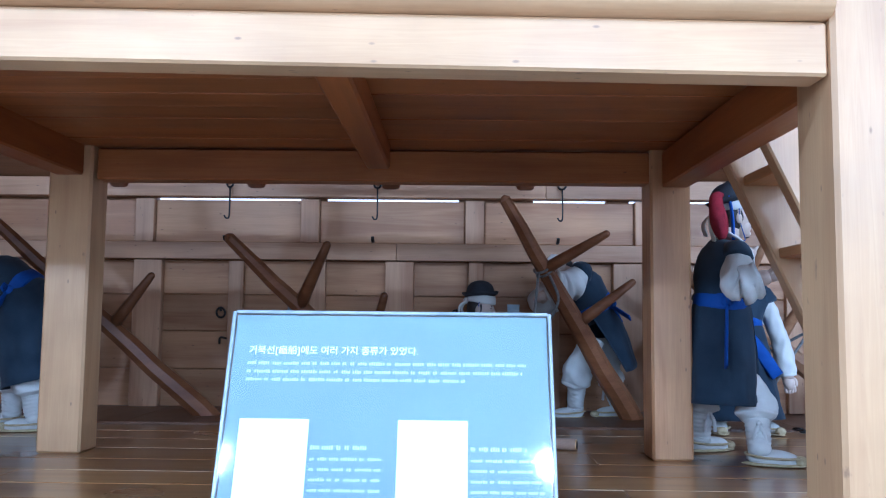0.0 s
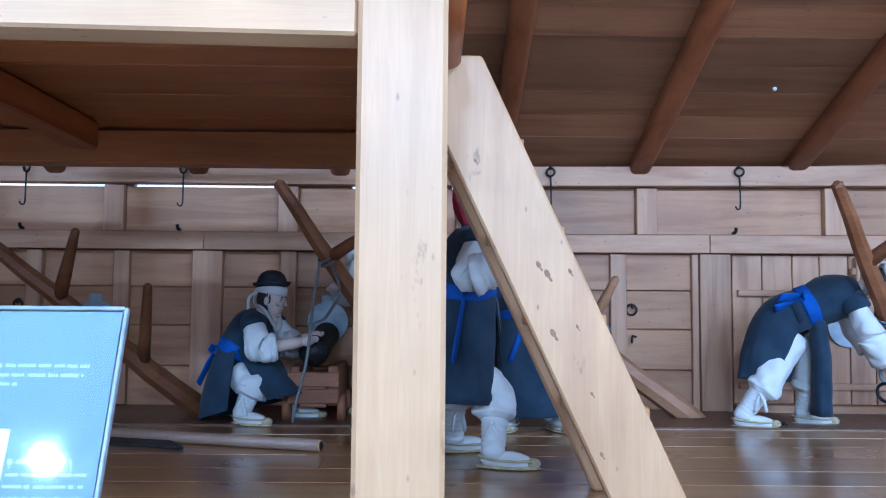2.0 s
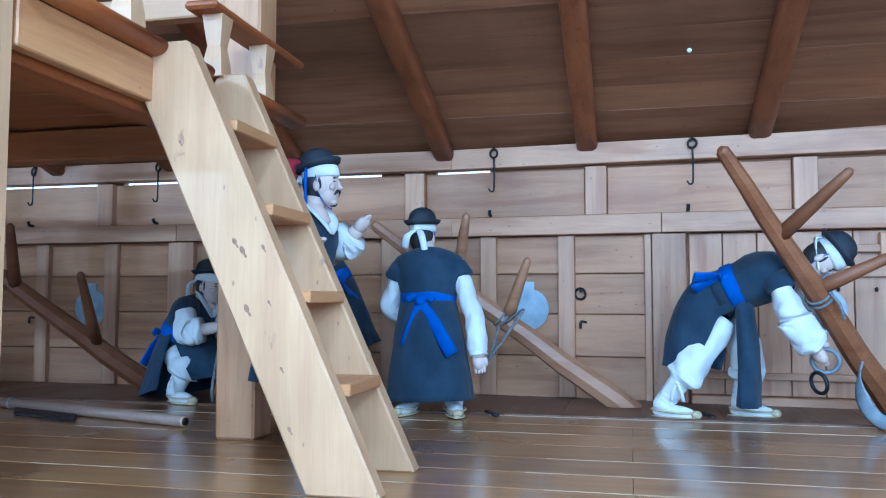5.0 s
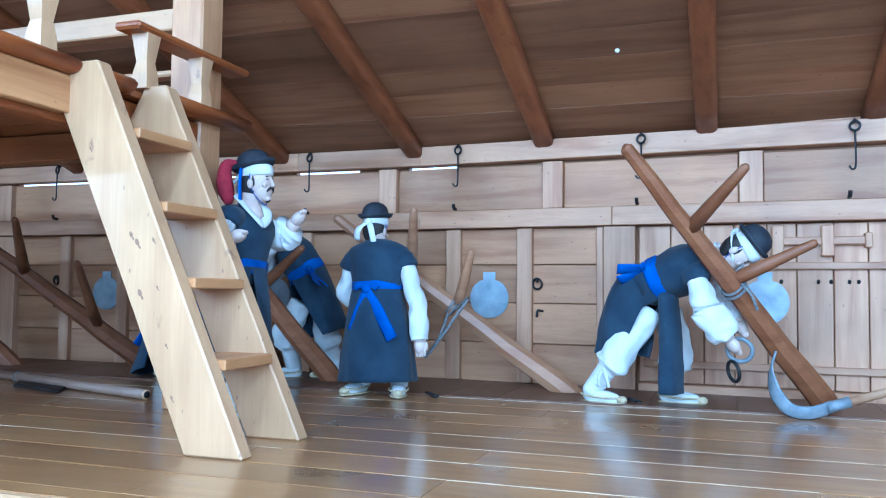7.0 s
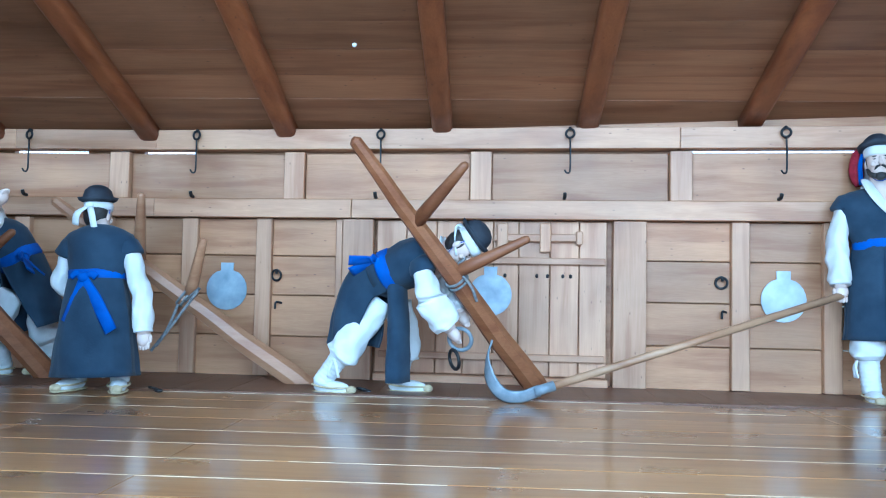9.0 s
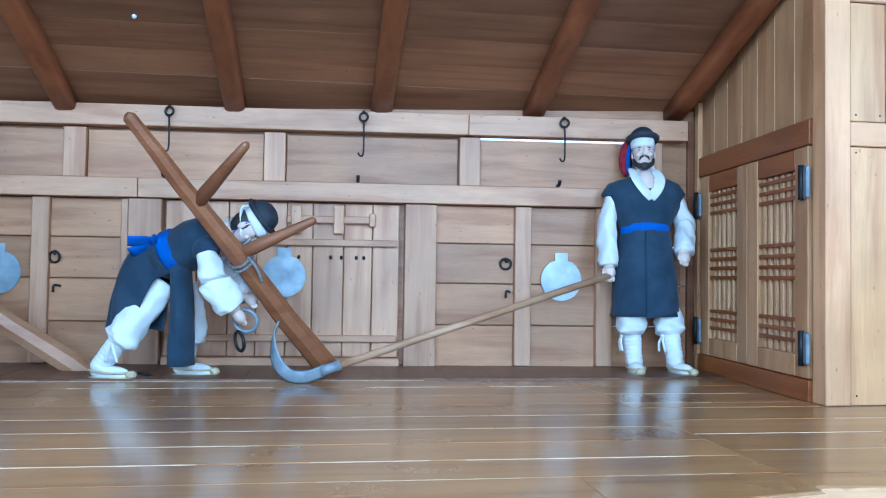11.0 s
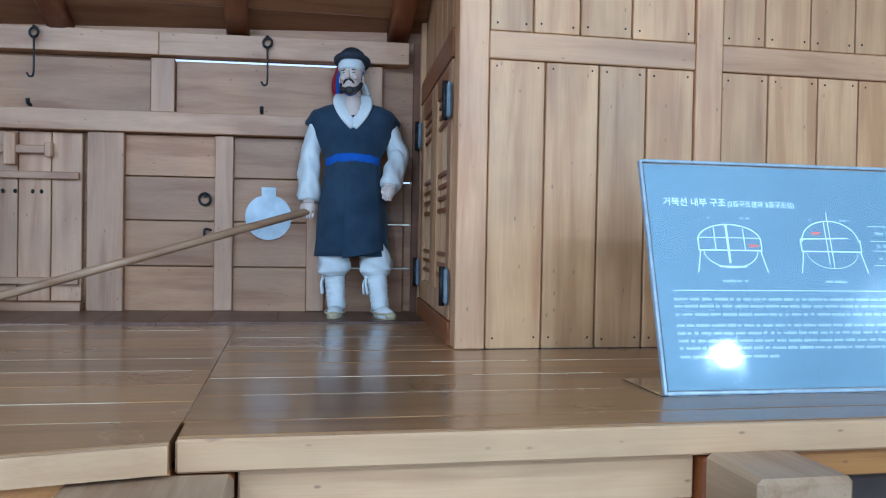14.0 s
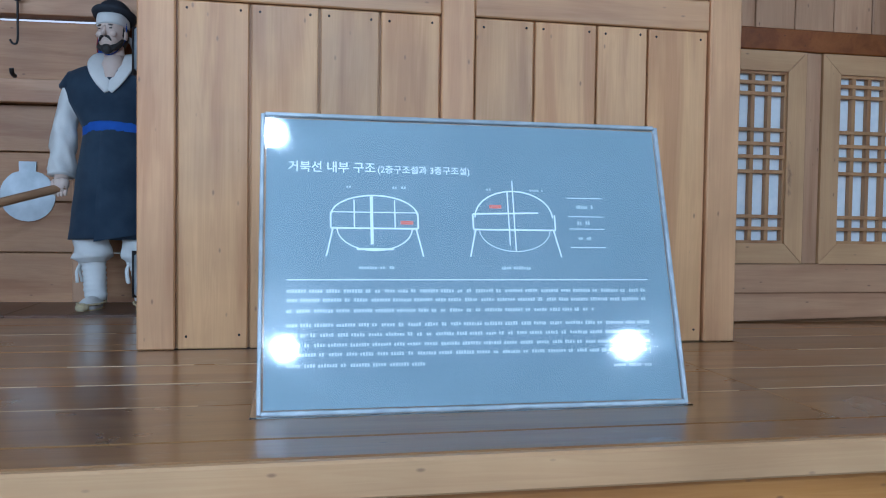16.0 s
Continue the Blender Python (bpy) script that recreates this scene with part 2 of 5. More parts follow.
straw = mottled("straw_sandal", (0.42, 0.34, 0.19), (0.60, 0.50, 0.31), 40, 0.85, 0, 0.5)
rope_mat = mottled("grey_rope", (0.13, 0.13, 0.13), (0.25, 0.25, 0.24), 60, 0.9, 0, 0.6)
caulk = mottled("pale_caulk", (0.38, 0.27, 0.16), (0.60, 0.45, 0.28), 9, 0.75, 0, 0.1)
dark_gap = mottled("shadow_gap", (0.03, 0.018, 0.012), (0.05, 0.03, 0.02), 6, 0.8, 0, 0.1)
hall_white = mottled("hall_plaster", (0.70, 0.70, 0.68), (0.78, 0.78, 0.76), 1.2, 0.9, 0, 0.05)
hall_floor_mat = mottled("hall_floor_vinyl", (0.40, 0.37, 0.33), (0.48, 0.45, 0.41), 2.5, 0.4, 0, 0.05)
paper = mottled("mulberry_paper", (0.74, 0.79, 0.82), (0.84, 0.87, 0.88), 22, 0.9, 0, 0.15)
panel_blue = mottled("slate_blue_print", (0.105, 0.155, 0.182), (0.12, 0.172, 0.20), 3, 0.5, 0, 0.0)
print_white = mottled("white_print", (0.58, 0.61, 0.63), (0.66, 0.69, 0.70), 6, 0.5, 0, 0.0)
print_pale = mottled("pale_grey_print", (0.36, 0.40, 0.42), (0.43, 0.47, 0.49), 6, 0.5, 0, 0.0)
print_red = mottled("red_print", (0.50, 0.08, 0.05), (0.56, 0.10, 0.06), 6, 0.5, 0, 0.0)
lamp_glow = glowing("lamp_glow", (0.92, 0.96, 1.0), 30.0)
lamp_body = mottled("white_enamel", (0.75, 0.75, 0.74), (0.80, 0.80, 0.79), 5, 0.4, 0, 0.02)

frosted_edge = mottled("frosted_acrylic_edge", (0.27, 0.32, 0.35), (0.42, 0.46, 0.49), 20, 0.25, 0, 0.02)
sky_glow = glowing("bright_daylight", (0.92, 0.97, 1.0), 1.3)

acrylic, an, al, ab = mat_base("clear_acrylic")
ab.inputs["Base Color"].default_value = (0.96, 0.98, 0.99, 1)
ab.inputs["Transmission Weight"].default_value = 1.0
ab.inputs["Roughness"].default_value = 0.03
ab.inputs["IOR"].default_value = 1.49
asm = an.new("ShaderNodeTexNoise")
asm.inputs["Scale"].default_value = 9.0
asm.inputs["Detail"].default_value = 6.0
atc = an.new("ShaderNodeTexCoord")
al.new(atc.outputs["Object"], asm.inputs[0])
amr = an.new("ShaderNodeMapRange")
amr.inputs[1].default_value, amr.inputs[2].default_value = 0.5, 0.75
amr.inputs[3].default_value, amr.inputs[4].default_value = 0.05, 0.10
al.new(asm.outputs[0], amr.inputs[0])
al.new(amr.outputs[0], ab.inputs["Roughness"])


# ---- builders ----
BASE = {}


def thing(name, loc, label, category, group="", kind=""):
    ob = new(name)
    ob.location = loc
    ob.empty_display_size = 0.1
    BASE[ob.name] = Vector(loc)
    return tagged(ob, label, category, group, kind)


def part(name, bm, material, parent=None, label="", smooth=False):
    """One mesh object from a bmesh in world metres, under its thing or part."""
    off = BASE.get(parent.name, Vector()) if parent else Vector()
    if parent:
        bmesh.ops.translate(bm, verts=bm.verts, vec=-off)
    me = bpy.data.meshes.new(name)
    bm.to_mesh(me)
    bm.free()
    for m in material if isinstance(material, (list, tuple)) else [material]:
        me.materials.append(m)
    if smooth:
        for p in me.polygons:
            p.use_smooth = True
    ob = new(name, me)
    if parent:
        ob.parent = parent
        BASE[ob.name] = off
    if label:
        ob["label"] = label
    return ob


def structure(name, bm, material, label, category, smooth=False):
    return tagged(part(name, bm, material, None, "", smooth), label, category, "", "structure")


def box(bm, x0, x1, y0, y1, z0, z1, bev=0.004, warp=None):
    r = bmesh.ops.create_cube(bm, size=1.0)
    vs = r["verts"]
    bmesh.ops.scale(bm, vec=(x1 - x0, y1 - y0, z1 - z0), verts=vs)
    bmesh.ops.translate(bm, vec=((x0 + x1) / 2, (y0 + y1) / 2, (z0 + z1) / 2), verts=vs)
    if bev:
        es = list({e for v in vs for e in v.link_edges})
        g = bmesh.ops.bevel(bm, geom=es, offset=bev, segments=1, affect="EDGES")
        vs = list({v for f in g["faces"] for v in f.verts} | {v for v in vs if v.is_valid})
    if warp:
        for v in bm.verts:
            v.co = warp(v.co)
    return bm


def B(*a, **k):
    return box(bmesh.new(), *a, **k)


def prism(pts, y0, y1, axis=1):
    """A flat outline in x, z (or another pair of axes) given thickness along the axis."""
    bm = bmesh.new()

    def put(a, b, t):
        c = [a, b]
        c.insert(axis, t)
        return bm.verts.new(c)
    f0, f1 = [put(a, b, y0) for a, b in pts], [put(a, b, y1) for a, b in pts]
    n = len(pts)
    bm.faces.new(f0)
    bm.faces.new(f1[::-1])
    for i in range(n):
        bm.faces.new((f0[i], f0[(i + 1) % n], f1[(i + 1) % n], f1[i]))
    bmesh.ops.recalc_face_normals(bm, faces=bm.faces)
    return bm


def loft(bm, pts, radii, ref=(0, 0, 1), seg=14, mat=0, fold=0.0, waves=7, cap=True, phase=0.0, crumple=0.0, crease=0.0):
    """A tube through pts; radii are single numbers or (along ref's side, across) pairs."""
    pts = [Vector(p) for p in pts]
    rings, run = [], 0.0
    for i, p in enumerate(pts):
        run += (p - pts[max(i - 1, 0)]).length
        t = (pts[min(i + 1, len(pts) - 1)] - pts[max(i - 1, 0)]).normalized()
        u = Vector(ref)
        u = u - t * u.dot(t)
        if u.length < 1e-3:
            u = t.orthogonal()
        u.normalize()
        v = t.cross(u)
        r = radii[i]
        ru, rv = r if isinstance(r, (tuple, list)) else (r, r)
        ring = []
        for k in range(seg):
            a = 2 * math.pi * k / seg
            w = 1 + fold * (i / max(len(pts) - 1, 1)) * math.sin(waves * a + phase + 0.5 * i)
            if fold:
                q = p + u * (ru * math.cos(a)) + v * (rv * math.sin(a))
                w += crumple * noise.noise(q * 13.0) + 0.6 * crumple * noise.noise(q * Vector((30, 30, 18)))
            if crease:
                w += crease * noise.noise(Vector((math.cos(a) * 1.3 + pts[0].x * 9, math.sin(a) * 1.3 + pts[0].z * 9, run * 13 + 1.6 * math.sin(a + phase))))
            ring.append(bm.verts.new(p + u * (ru * w * math.cos(a)) + v * (rv * w * math.sin(a))))
        rings.append(ring)
    fs = []
    for a, b in zip(rings, rings[1:]):
        for k in range(seg):
            fs.append(bm.faces.new((a[k], a[(k + 1) % seg], b[(k + 1) % seg], b[k])))
    if cap:
        fs.append(bm.faces.new(rings[0][::-1]))
        fs.append(bm.faces.new(rings[-1]))
    for f in fs:
        f.material_index = mat
        f.smooth = True
    return fs


def ball(bm, c, r, mat=0, turn=None, seg=14):
    vs = bmesh.ops.create_uvsphere(bm, u_segments=seg, v_segments=max(8, seg * 2 // 3), radius=1.0)["verts"]
    rx, ry, rz = r if isinstance(r, (tuple, list)) else (r, r, r)
    m = Matrix.Translation(c) @ (turn if turn else Matrix()) @ Matrix.Diagonal((rx, ry, rz, 1))
    bmesh.ops.transform(bm, matrix=m, verts=vs)
    for f in {f for v in vs for f in v.link_faces}:
        f.material_index, f.smooth = mat, True


def spline(pts, steps=6):
    """A smooth run of points through the given ones."""
    p = [Vector(q) for q in pts]
    p = [2 * p[0] - p[1]] + p + [2 * p[-1] - p[-2]]
    out = []
    for i in range(1, len(p) - 2):
        for s in range(steps):
            t = s / steps
            a, b, c, d = p[i - 1:i + 3]
            out.append(0.5 * ((2 * b) + (c - a) * t + (2 * a - 5 * b + 4 * c - d) * t * t + (3 * b - a - 3 * c + d) * t ** 3))
    return out + [p[-2]]


def tube(pts, r, seg=8, steps=6):
    bm = bmesh.new()
    q = spline(pts, steps) if len(pts) > 2 else [Vector(p) for p in pts]
    loft(bm, q, [r] * len(q), (0.31, 0.52, 0.8), seg)
    return bm


def ring_mesh(c, radius, r, normal=(0, 1, 0), seg=20):
    nrm = Vector(normal).normalized()
    u = nrm.orthogonal().normalized()
    v = nrm.cross(u)
    bm = bmesh.new()
    rings = []
    for i in range(seg):
        a = 2 * math.pi * i / seg
        d = u * math.cos(a) + v * math.sin(a)
        rings.append([bm.verts.new(Vector(c) + d * (radius + r * math.cos(b)) + nrm * (r * math.sin(b))) for b in [2 * math.pi * k / 8 for k in range(8)]])
    for i in range(seg):
        a, b = rings[i], rings[(i + 1) % seg]
        for k in range(8):
            bm.faces.new((a[k], a[(k + 1) % 8], b[(k + 1) % 8], b[k])).smooth = True
    return bm


# ---- the ship's side wall ----
DECK = 0.90


def wall_line(x):
    return 6.16 if x < 2.0 else 6.16 - (x - 2.0) * 0.066


def on_wall(co):
    """Depth in y is counted from the wall's line, towards the hall negative."""
    return Vector((co.x, co.y + wall_line(co.x), co.z))


WX0, WX1 = -5.0, 7.2
bm = bmesh.new()
for x0, x1 in ((WX0, 2.0), (2.0, 6.56)):
    box(bm, x0, x1, 0.03, 0.09, 0.0, 2.447, 0)
for z0, z1 in ((0.0, 1.180), (1.191, 1.460), (1.471, 1.730), (1.741, 2.447)):
    box(bm, 6.56, WX1, 0.03, 0.06, z0, z1, 0)
for x0, x1 in ((WX0, 2.0), (2.0, WX1)):
    box(bm, x0, x1, 0.03, 0.09, 2.475, 2.9, 0)
for x0, x1 in ((WX0, -1.95), (-0.80, -0.66), (0.34, 0.9), (1.45, 1.62), (1.75, 1.86), (2.25, 5.62), (6.72, WX1)):
    box(bm, x0, x1, 0.03, 0.09, 2.44, 2.475, 0)
for v in bm.verts:
    v.co = on_wall(v.co)
wall_north = structure("wall_north", bm, wall_x, "ship side wall of cedar boards and posts", "wall")


def wall_piece(name, x0, x1, d0, d1, z0, z1, mat, bev=0.004):
    return part(name, B(x0, x1, d0, d1, z0, z1, bev, on_wall), mat, wall_north)


structure("backdrop", B(-7.0, 9.0, 7.4, 7.42, 1.5, 3.6, 0), sky_glow, "plain bright daylight beyond the ship side", "backdrop")

UPPER = [-4.47, -3.24, -2.01, -0.77, 0.46, 1.72, 2.985, 4.27, 5.57, 6.83]
for x in UPPER:
    wall_piece("stud", x - 0.07, x + 0.07, -0.055, 0.02, 2.125, 2.452, wall_z)
for a, b in zip(UPPER, UPPER[1:]):
    wall_piece("board", a + 0.075, b - 0.075, -0.012, 0.025, 2.128, 2.444, wall_x)
for a, b in ((WX0, -2.6), (-2.597, 0.98), (0.983, 2.0), (2.0, 5.55), (5.553, 7.06)):
    wall_piece("top_rail", a, b, -0.10, 0.02, 2.462, 2.60, rail_x)
for a, b in ((WX0, -0.12), (-0.117, 2.0), (2.0, 3.398), (3.402, 7.02)):
    wall_piece("mid_rail", a, b, -0.10, 0.02, 1.995, 2.12, rail_x)
WIDE = [-3.85, -1.97, -0.10, 1.58, 3.44, 5.24]
NARROW = [-3.2, -2.6, -1.31, -0.70, 0.47, 1.03, 2.25, 2.785, 5.94, 6.50]
for x in WIDE:
    wall_piece("post", x - 0.10, x + 0.11, -0.07, 0.02, DECK + 0.01, 1.99, wall_z)
wall_piece("stud", 3.29, 3.335, -0.05, 0.02, DECK + 0.01, 1.99, wall_z)
for x in NARROW:
    wall_piece("stud", x - 0.055, x + 0.055, -0.055, 0.02, DECK + 0.015, 1.99, wall_z)
edges = sorted([(x - 0.10, x + 0.11) for x in WIDE] + [(x - 0.055, x + 0.055) for x in NARROW])
SEAMS = [DECK + 0.005, 1.185, 1.465, 1.735, 1.992]
for (a0, a1), (b0, b1) in zip(edges, edges[1:] + [(7.05, 7.2)]):
    if abs(a0 - 3.34) < 0.01:
        continue
    for z0, z1 in zip(SEAMS, SEAMS[1:]):
        wall_piece("plank", a1, b0, -0.012 - 0.004 * random.random(), 0.026, z0 + 0.003, z1 - 0.004, wall_x, 0.003)

# gun-port door
gun_door = tagged(new("door_1"), "plank gun-port door with ledges and a wooden latch", "door", "", "structure")
BASE[gun_door.name] = Vector()
GX = [3.57, 3.775, 3.98, 4.165, 4.36, 4.53, 4.735, 4.925, 5.105]
for a, b in zip(GX, GX[1:]):
    part("plank", B(a + 0.003, b - 0.003, -0.025, 0.02, 0.965, 1.985, 0.004, on_wall), wall_z, gun_door)
part("ledge", B(3.6, 5.09, -0.06, -0.027, 1.70, 1.745, 0.005, on_wall), rail_x, gun_door)
part("ledge", B(3.6, 5.09, -0.06, -0.027, 1.065, 1.11, 0.005, on_wall), rail_x, gun_door)
part("sill", B(3.57, 5.11, -0.085, 0.02, 0.905, 0.96, 0.005, on_wall), rail_x, gun_door)
for x in (4.42, 4.70):
    part("latch_keeper", B(x - 0.035, x + 0.035, -0.085, -0.027, 1.78, 1.97, 0.006, on_wall), wall_z, gun_door)
part("latch_keeper", B(4.90, 4.94, -0.09, -0.027, 1.83, 1.92, 0.006, on_wall), wall_z, gun_door)
part("latch_bar", B(4.36, 4.93, -0.075, -0.035, 1.85, 1.90, 0.006, on_wall), rail_x, gun_door)
for x in (4.44, 4.65, 4.72, 4.82, 4.87):
    bmn = bmesh.new()
    ball(bmn, (x, wall_line(x) - 0.03, 1.625), (0.011, 0.012, 0.014), 0, None, 8)
    part("nail", bmn, iron, gun_door, "", True)


def flask_outline(x, z, r, neck=0.045, top=0.185):
    pts = [(x - neck, z + top), (x - neck * 0.95, z + r * 0.92)]
    a0 = math.atan2(r * 0.92, -neck * 0.95)
    for k in range(1, 24):
        a = a0 + (2 * math.pi - 2 * (a0 - math.pi / 2)) * k / 24
        pts.append((x + r * math.cos(a), z + r * math.sin(a)))
    return pts + [(x + neck * 0.95, z + r * 0.92), (x + neck, z + top)]


for x in (-2.9, -0.88, 0.75, 2.52, 4.345, 6.21):
    d = -0.022 if x != 4.345 else -0.034
    yb = wall_line(x)
    plate = part("port_cover", prism(flask_outline(x, 1.497, 0.142), yb + d - 0.008, yb + d), disc_blue if x in (-2.9, -0.88, 0.75, 2.52, 4.345) else disc_grey)
    tagged(plate, ("mottled blue-grey" if x in (-2.9, -0.88, 0.75, 2.52, 4.345) else "pale grey") + " flask-shaped port cover on the wall boards", "port cover", "port covers")

# hooks, pegs and rings on the wall
for i, x in enumerate((-2.62, -1.354, -0.262, 1.098, 2.304, 3.595, 4.848, 6.193)):
    y = wall_line(x) - 0.10
    hk = thing("wall_hook", (x, y, 2.55), "black iron eye bolt with a long hanging hook", "hook", "hooks along the top rail")
    part("eye", ring_mesh((x, y - 0.03, 2.555), 0.028, 0.008, (0.4, 1, 0)), iron, hk)
    part("bolt", tube([(x, y + 0.02, 2.59), (x, y - 0.03, 2.59)], 0.01), iron, hk)
    part("hook", tube([(x, y - 0.03, 2.53), (x + 0.002, y - 0.035, 2.42), (x, y - 0.035, 2.31), (x - 0.02, y - 0.04, 2.295), (x - 0.035, y - 0.04, 2.315)], 0.006), iron, hk)
    pg = part("wall_peg", tube([(x - 0.03, y + 0.02, 2.135), (x - 0.03, y - 0.02, 2.14), (x - 0.03, y - 0.035, 2.165)], 0.012), iron)
    tagged(pg, "small black iron peg on the mid rail", "peg", "pegs on the rail")
for x in (-1.42, 0.33, 2.875, 5.825):
    y = wall_line(x) - 0.016
    rg = thing("wall_ring", (x, y, 1.58), "black iron ring and staple on the wall boards", "ring", "rings on the wall")
    part("ring", ring_mesh((x, y - 0.02, 1.60), 0.036, 0.008, (0.3, 1, 0.1)), iron, rg)
    part("staple", tube([(x, y + 0.01, 1.635), (x, y - 0.03, 1.635), (x + 0.005, y - 0.03, 1.61)], 0.009), iron, rg)
    part("hook", tube([(x + 0.04, y + 0.005, 1.41), (x + 0.005, y - 0.03, 1.415), (x, y - 0.032, 1.37)], 0.008), iron, rg)

# ---- roof over the deck ----
SLOPE, RY, RZ = 0.361, 6.05, 2.62


def roof_z(y):
    return RZ + SLOPE * (RY - y)


bm = bmesh.new()
NB = 17
for k in range(NB):
    ya, yb = 6.2 - k * 0.245, 6.2 - (k + 1) * 0.245 + 0.0025
    for x0, x1 in ((-5.2, 14.0),):
        dz = 0.002 * random.random()
        vs = [bm.verts.new(p) for p in ((x0, ya, roof_z(ya) + dz), (x1, ya, roof_z(ya) + dz), (x1, yb, roof_z(yb) + dz), (x0, yb, roof_z(yb) + dz), (x0, ya, roof_z(ya) + 0.05), (x1, ya, roof_z(ya) + 0.05), (x1, yb, roof_z(yb) + 0.05), (x0, yb, roof_z(yb) + 0.05))]
        for f in ((3, 2, 1, 0), (4, 5, 6, 7), (0, 1, 5, 4), (1, 2, 6, 5), (2, 3, 7, 6), (3, 0, 4, 7)):
            bm.faces.new([vs[i] for i in f])
ceiling = structure("ceiling", bm, roof_x, "sloping roof boards of dark cedar", "ceiling")
# Unseen slab added over the boards so no light leaks through their joints.
cover = bmesh.new()
vs = [cover.verts.new((x, y, roof_z(y) + dz)) for dz in (0.056, 0.09) for x, y in ((-5.2, 6.2), (14.0, 6.2), (14.0, 2.03), (-5.2, 2.03))]
for f in ((3, 2, 1, 0), (4, 5, 6, 7), (0, 1, 5, 4), (1, 2, 6, 5), (2, 3, 7, 6), (3, 0, 4, 7)):
    cover.faces.new([vs[i] for i in f])
structure("roof_cover", cover, roof_x, "unseen slab added above the ceiling boards to stop light leaks", "roof")
# wider tone change from board to board
rn, rl = roof_x.node_tree.nodes, roof_x.node_tree.links
geo = rn.new("ShaderNodeNewGeometry")
for node in rn:
    if node.bl_idname == "ShaderNodeObjectInfo":
        for link in list(node.outputs["Random"].links):
            rl.new(geo.outputs["Random Per Island"], link.to_socket)

for x in (-4.25, -3.2, -2.19, -1.165, -0.165, 0.83, 1.945, 2.93, 4.005, 4.97, 6.01, 7.0):
    bm = bmesh.new()
    y0 = wall_line(x) + 0.0
    pts = [(x, y0 + 0.02, roof_z(y0 + 0.02) - 0.03), (x, 5.0, roof_z(5.0) - 0.045), (x, 3.6, roof_z(3.6) - 0.045), (x, 2.05, roof_z(2.05) - 0.045)]
    rows = []
    for p in spline(pts, 3):
        wd, ht = 0.068 + 0.004 * noise.noise(Vector(p) * 2.0), 0.062
        rows.append([bm.verts.new((p[0] + wd * a, p[1], p[2] + ht * c)) for a, c in ((-1, 0.9), (-1, -0.45), (-0.88, -0.82), (-0.55, -1), (0.55, -1), (0.88, -0.82), (1, -0.45), (1, 0.9))])
    for ra, rb in zip(rows, rows[1:]):
        for k in range(8):
            f = bm.faces.new((ra[k], ra[(k + 1) % 8], rb[(k + 1) % 8], rb[k]))
            f.smooth = k not in (7,)
    bm.faces.new(rows[0][::-1])
    bm.faces.new(rows[-1])
    bmesh.ops.recalc_face_normals(bm, faces=bm.faces)
    rf = part("rafter", bm, rafter_y)
    tagged(rf, "reddish brown round-edged rafter under the roof boards", "rafter", "rafters", "structure")

bmn = bmesh.new()
ball(bmn, (3.533, 5.172, roof_z(5.172) - 0.004), 0.014, 0, None, 8)
tagged(part("screw_cap", bmn, cloth_white, None, "", True), "small white screw cap on the roof boards", "screw cap")

# ---- loft platform ----
loft_ob = thing("loft_platform", (0.0, 3.2, DECK), "pine loft platform on square posts with balustrade", "platform")


def tilt(co):
    return Vector((co.x, co.y, co.z - 0.015 * co.x))


part("front_beam", B(-3.2, 1.318, 2.263, 2.375, 2.268, 2.419, 0.008, tilt), pine_x, loft_ob, "pale pine front beam")
nos = bmesh.new()
loft(nos, [tilt(Vector((-3.2, 2.30, 2.456))), tilt(Vector((1.322, 2.30, 2.456)))], [(0.036, 0.085)] * 2, (0, 0, 1), 16)
part("nosing", nos, pine_x, loft_ob)
part("back_beam", B(-1.5, 1.285, 4.13, 4.25, 2.262, 2.42, 0.008), beam_x, loft_ob)
part("side_beam", B(1.34, 1.47, 2.48, 4.12, 2.24, 2.42, 0.008), beam_y, loft_ob)
part("side_beam", B(-1.70, -1.56, 2.48, 4.12, 2.28, 2.44, 0.008), beam_y, loft_ob)
part("joist", B(-0.121, -0.007, 2.38, 4.0, 2.30, 2.425, 0.01), beam_y, loft_ob)
k = 0
y = 2.34
while y < 4.3:
    part("floor_board", B(-3.2, 1.52, y, y + 0.195, 2.43 + 0.002 * (k % 2), 2.462, 0.003), beam_x, loft_ob)
    y += 0.199
    k += 1
part("front_post", B(1.320, 1.532, 2.245, 2.485, 0.0, 3.62, 0.012), pine_z, loft_ob, "square pine post in a pale colour")
part("back_post", B(1.28, 1.48, 4.115, 4.31, DECK, 3.2, 0.012), post_z, loft_ob)
# Paler wood than its twin above: the stronger light here is put into colour.
part("back_post", B(-1.735, -1.515, 4.115, 4.31, DECK, 3.2, 0.012), pine_z, loft_ob, "square pine post in a pale colour")
part("front_post", B(-3.4, -3.19, 2.245, 2.485, 0.0, 3.62, 0.012), pine_z, loft_ob)
for y0, y1 in ((2.5, 3.16), (3.25, 3.50), (3.70, 4.45)):
    t = bmesh.new()
    loft(t, [(1.53, y0, 2.468), (1.53, y1, 2.468)], [(0.036, 0.06)] * 2, (0, 0, 1), 14)
    part("nosing", t, beam_y, loft_ob)
part("side_fascia", B(1.475, 1.525, 2.5, 3.17, 2.27, 2.43, 0.005), tread_y, loft_ob)
for y0, y1 in ((2.5, 3.12), (3.5, 4.42)):
    part("handrail", B(1.44, 1.585, y0, y1, 2.735, 2.772, 0.012), beam_y, loft_ob)
part("upper_rail", B(-1.5, 1.28, 4.16, 4.25, 2.96, 3.08, 0.008), pine_x, loft_ob)
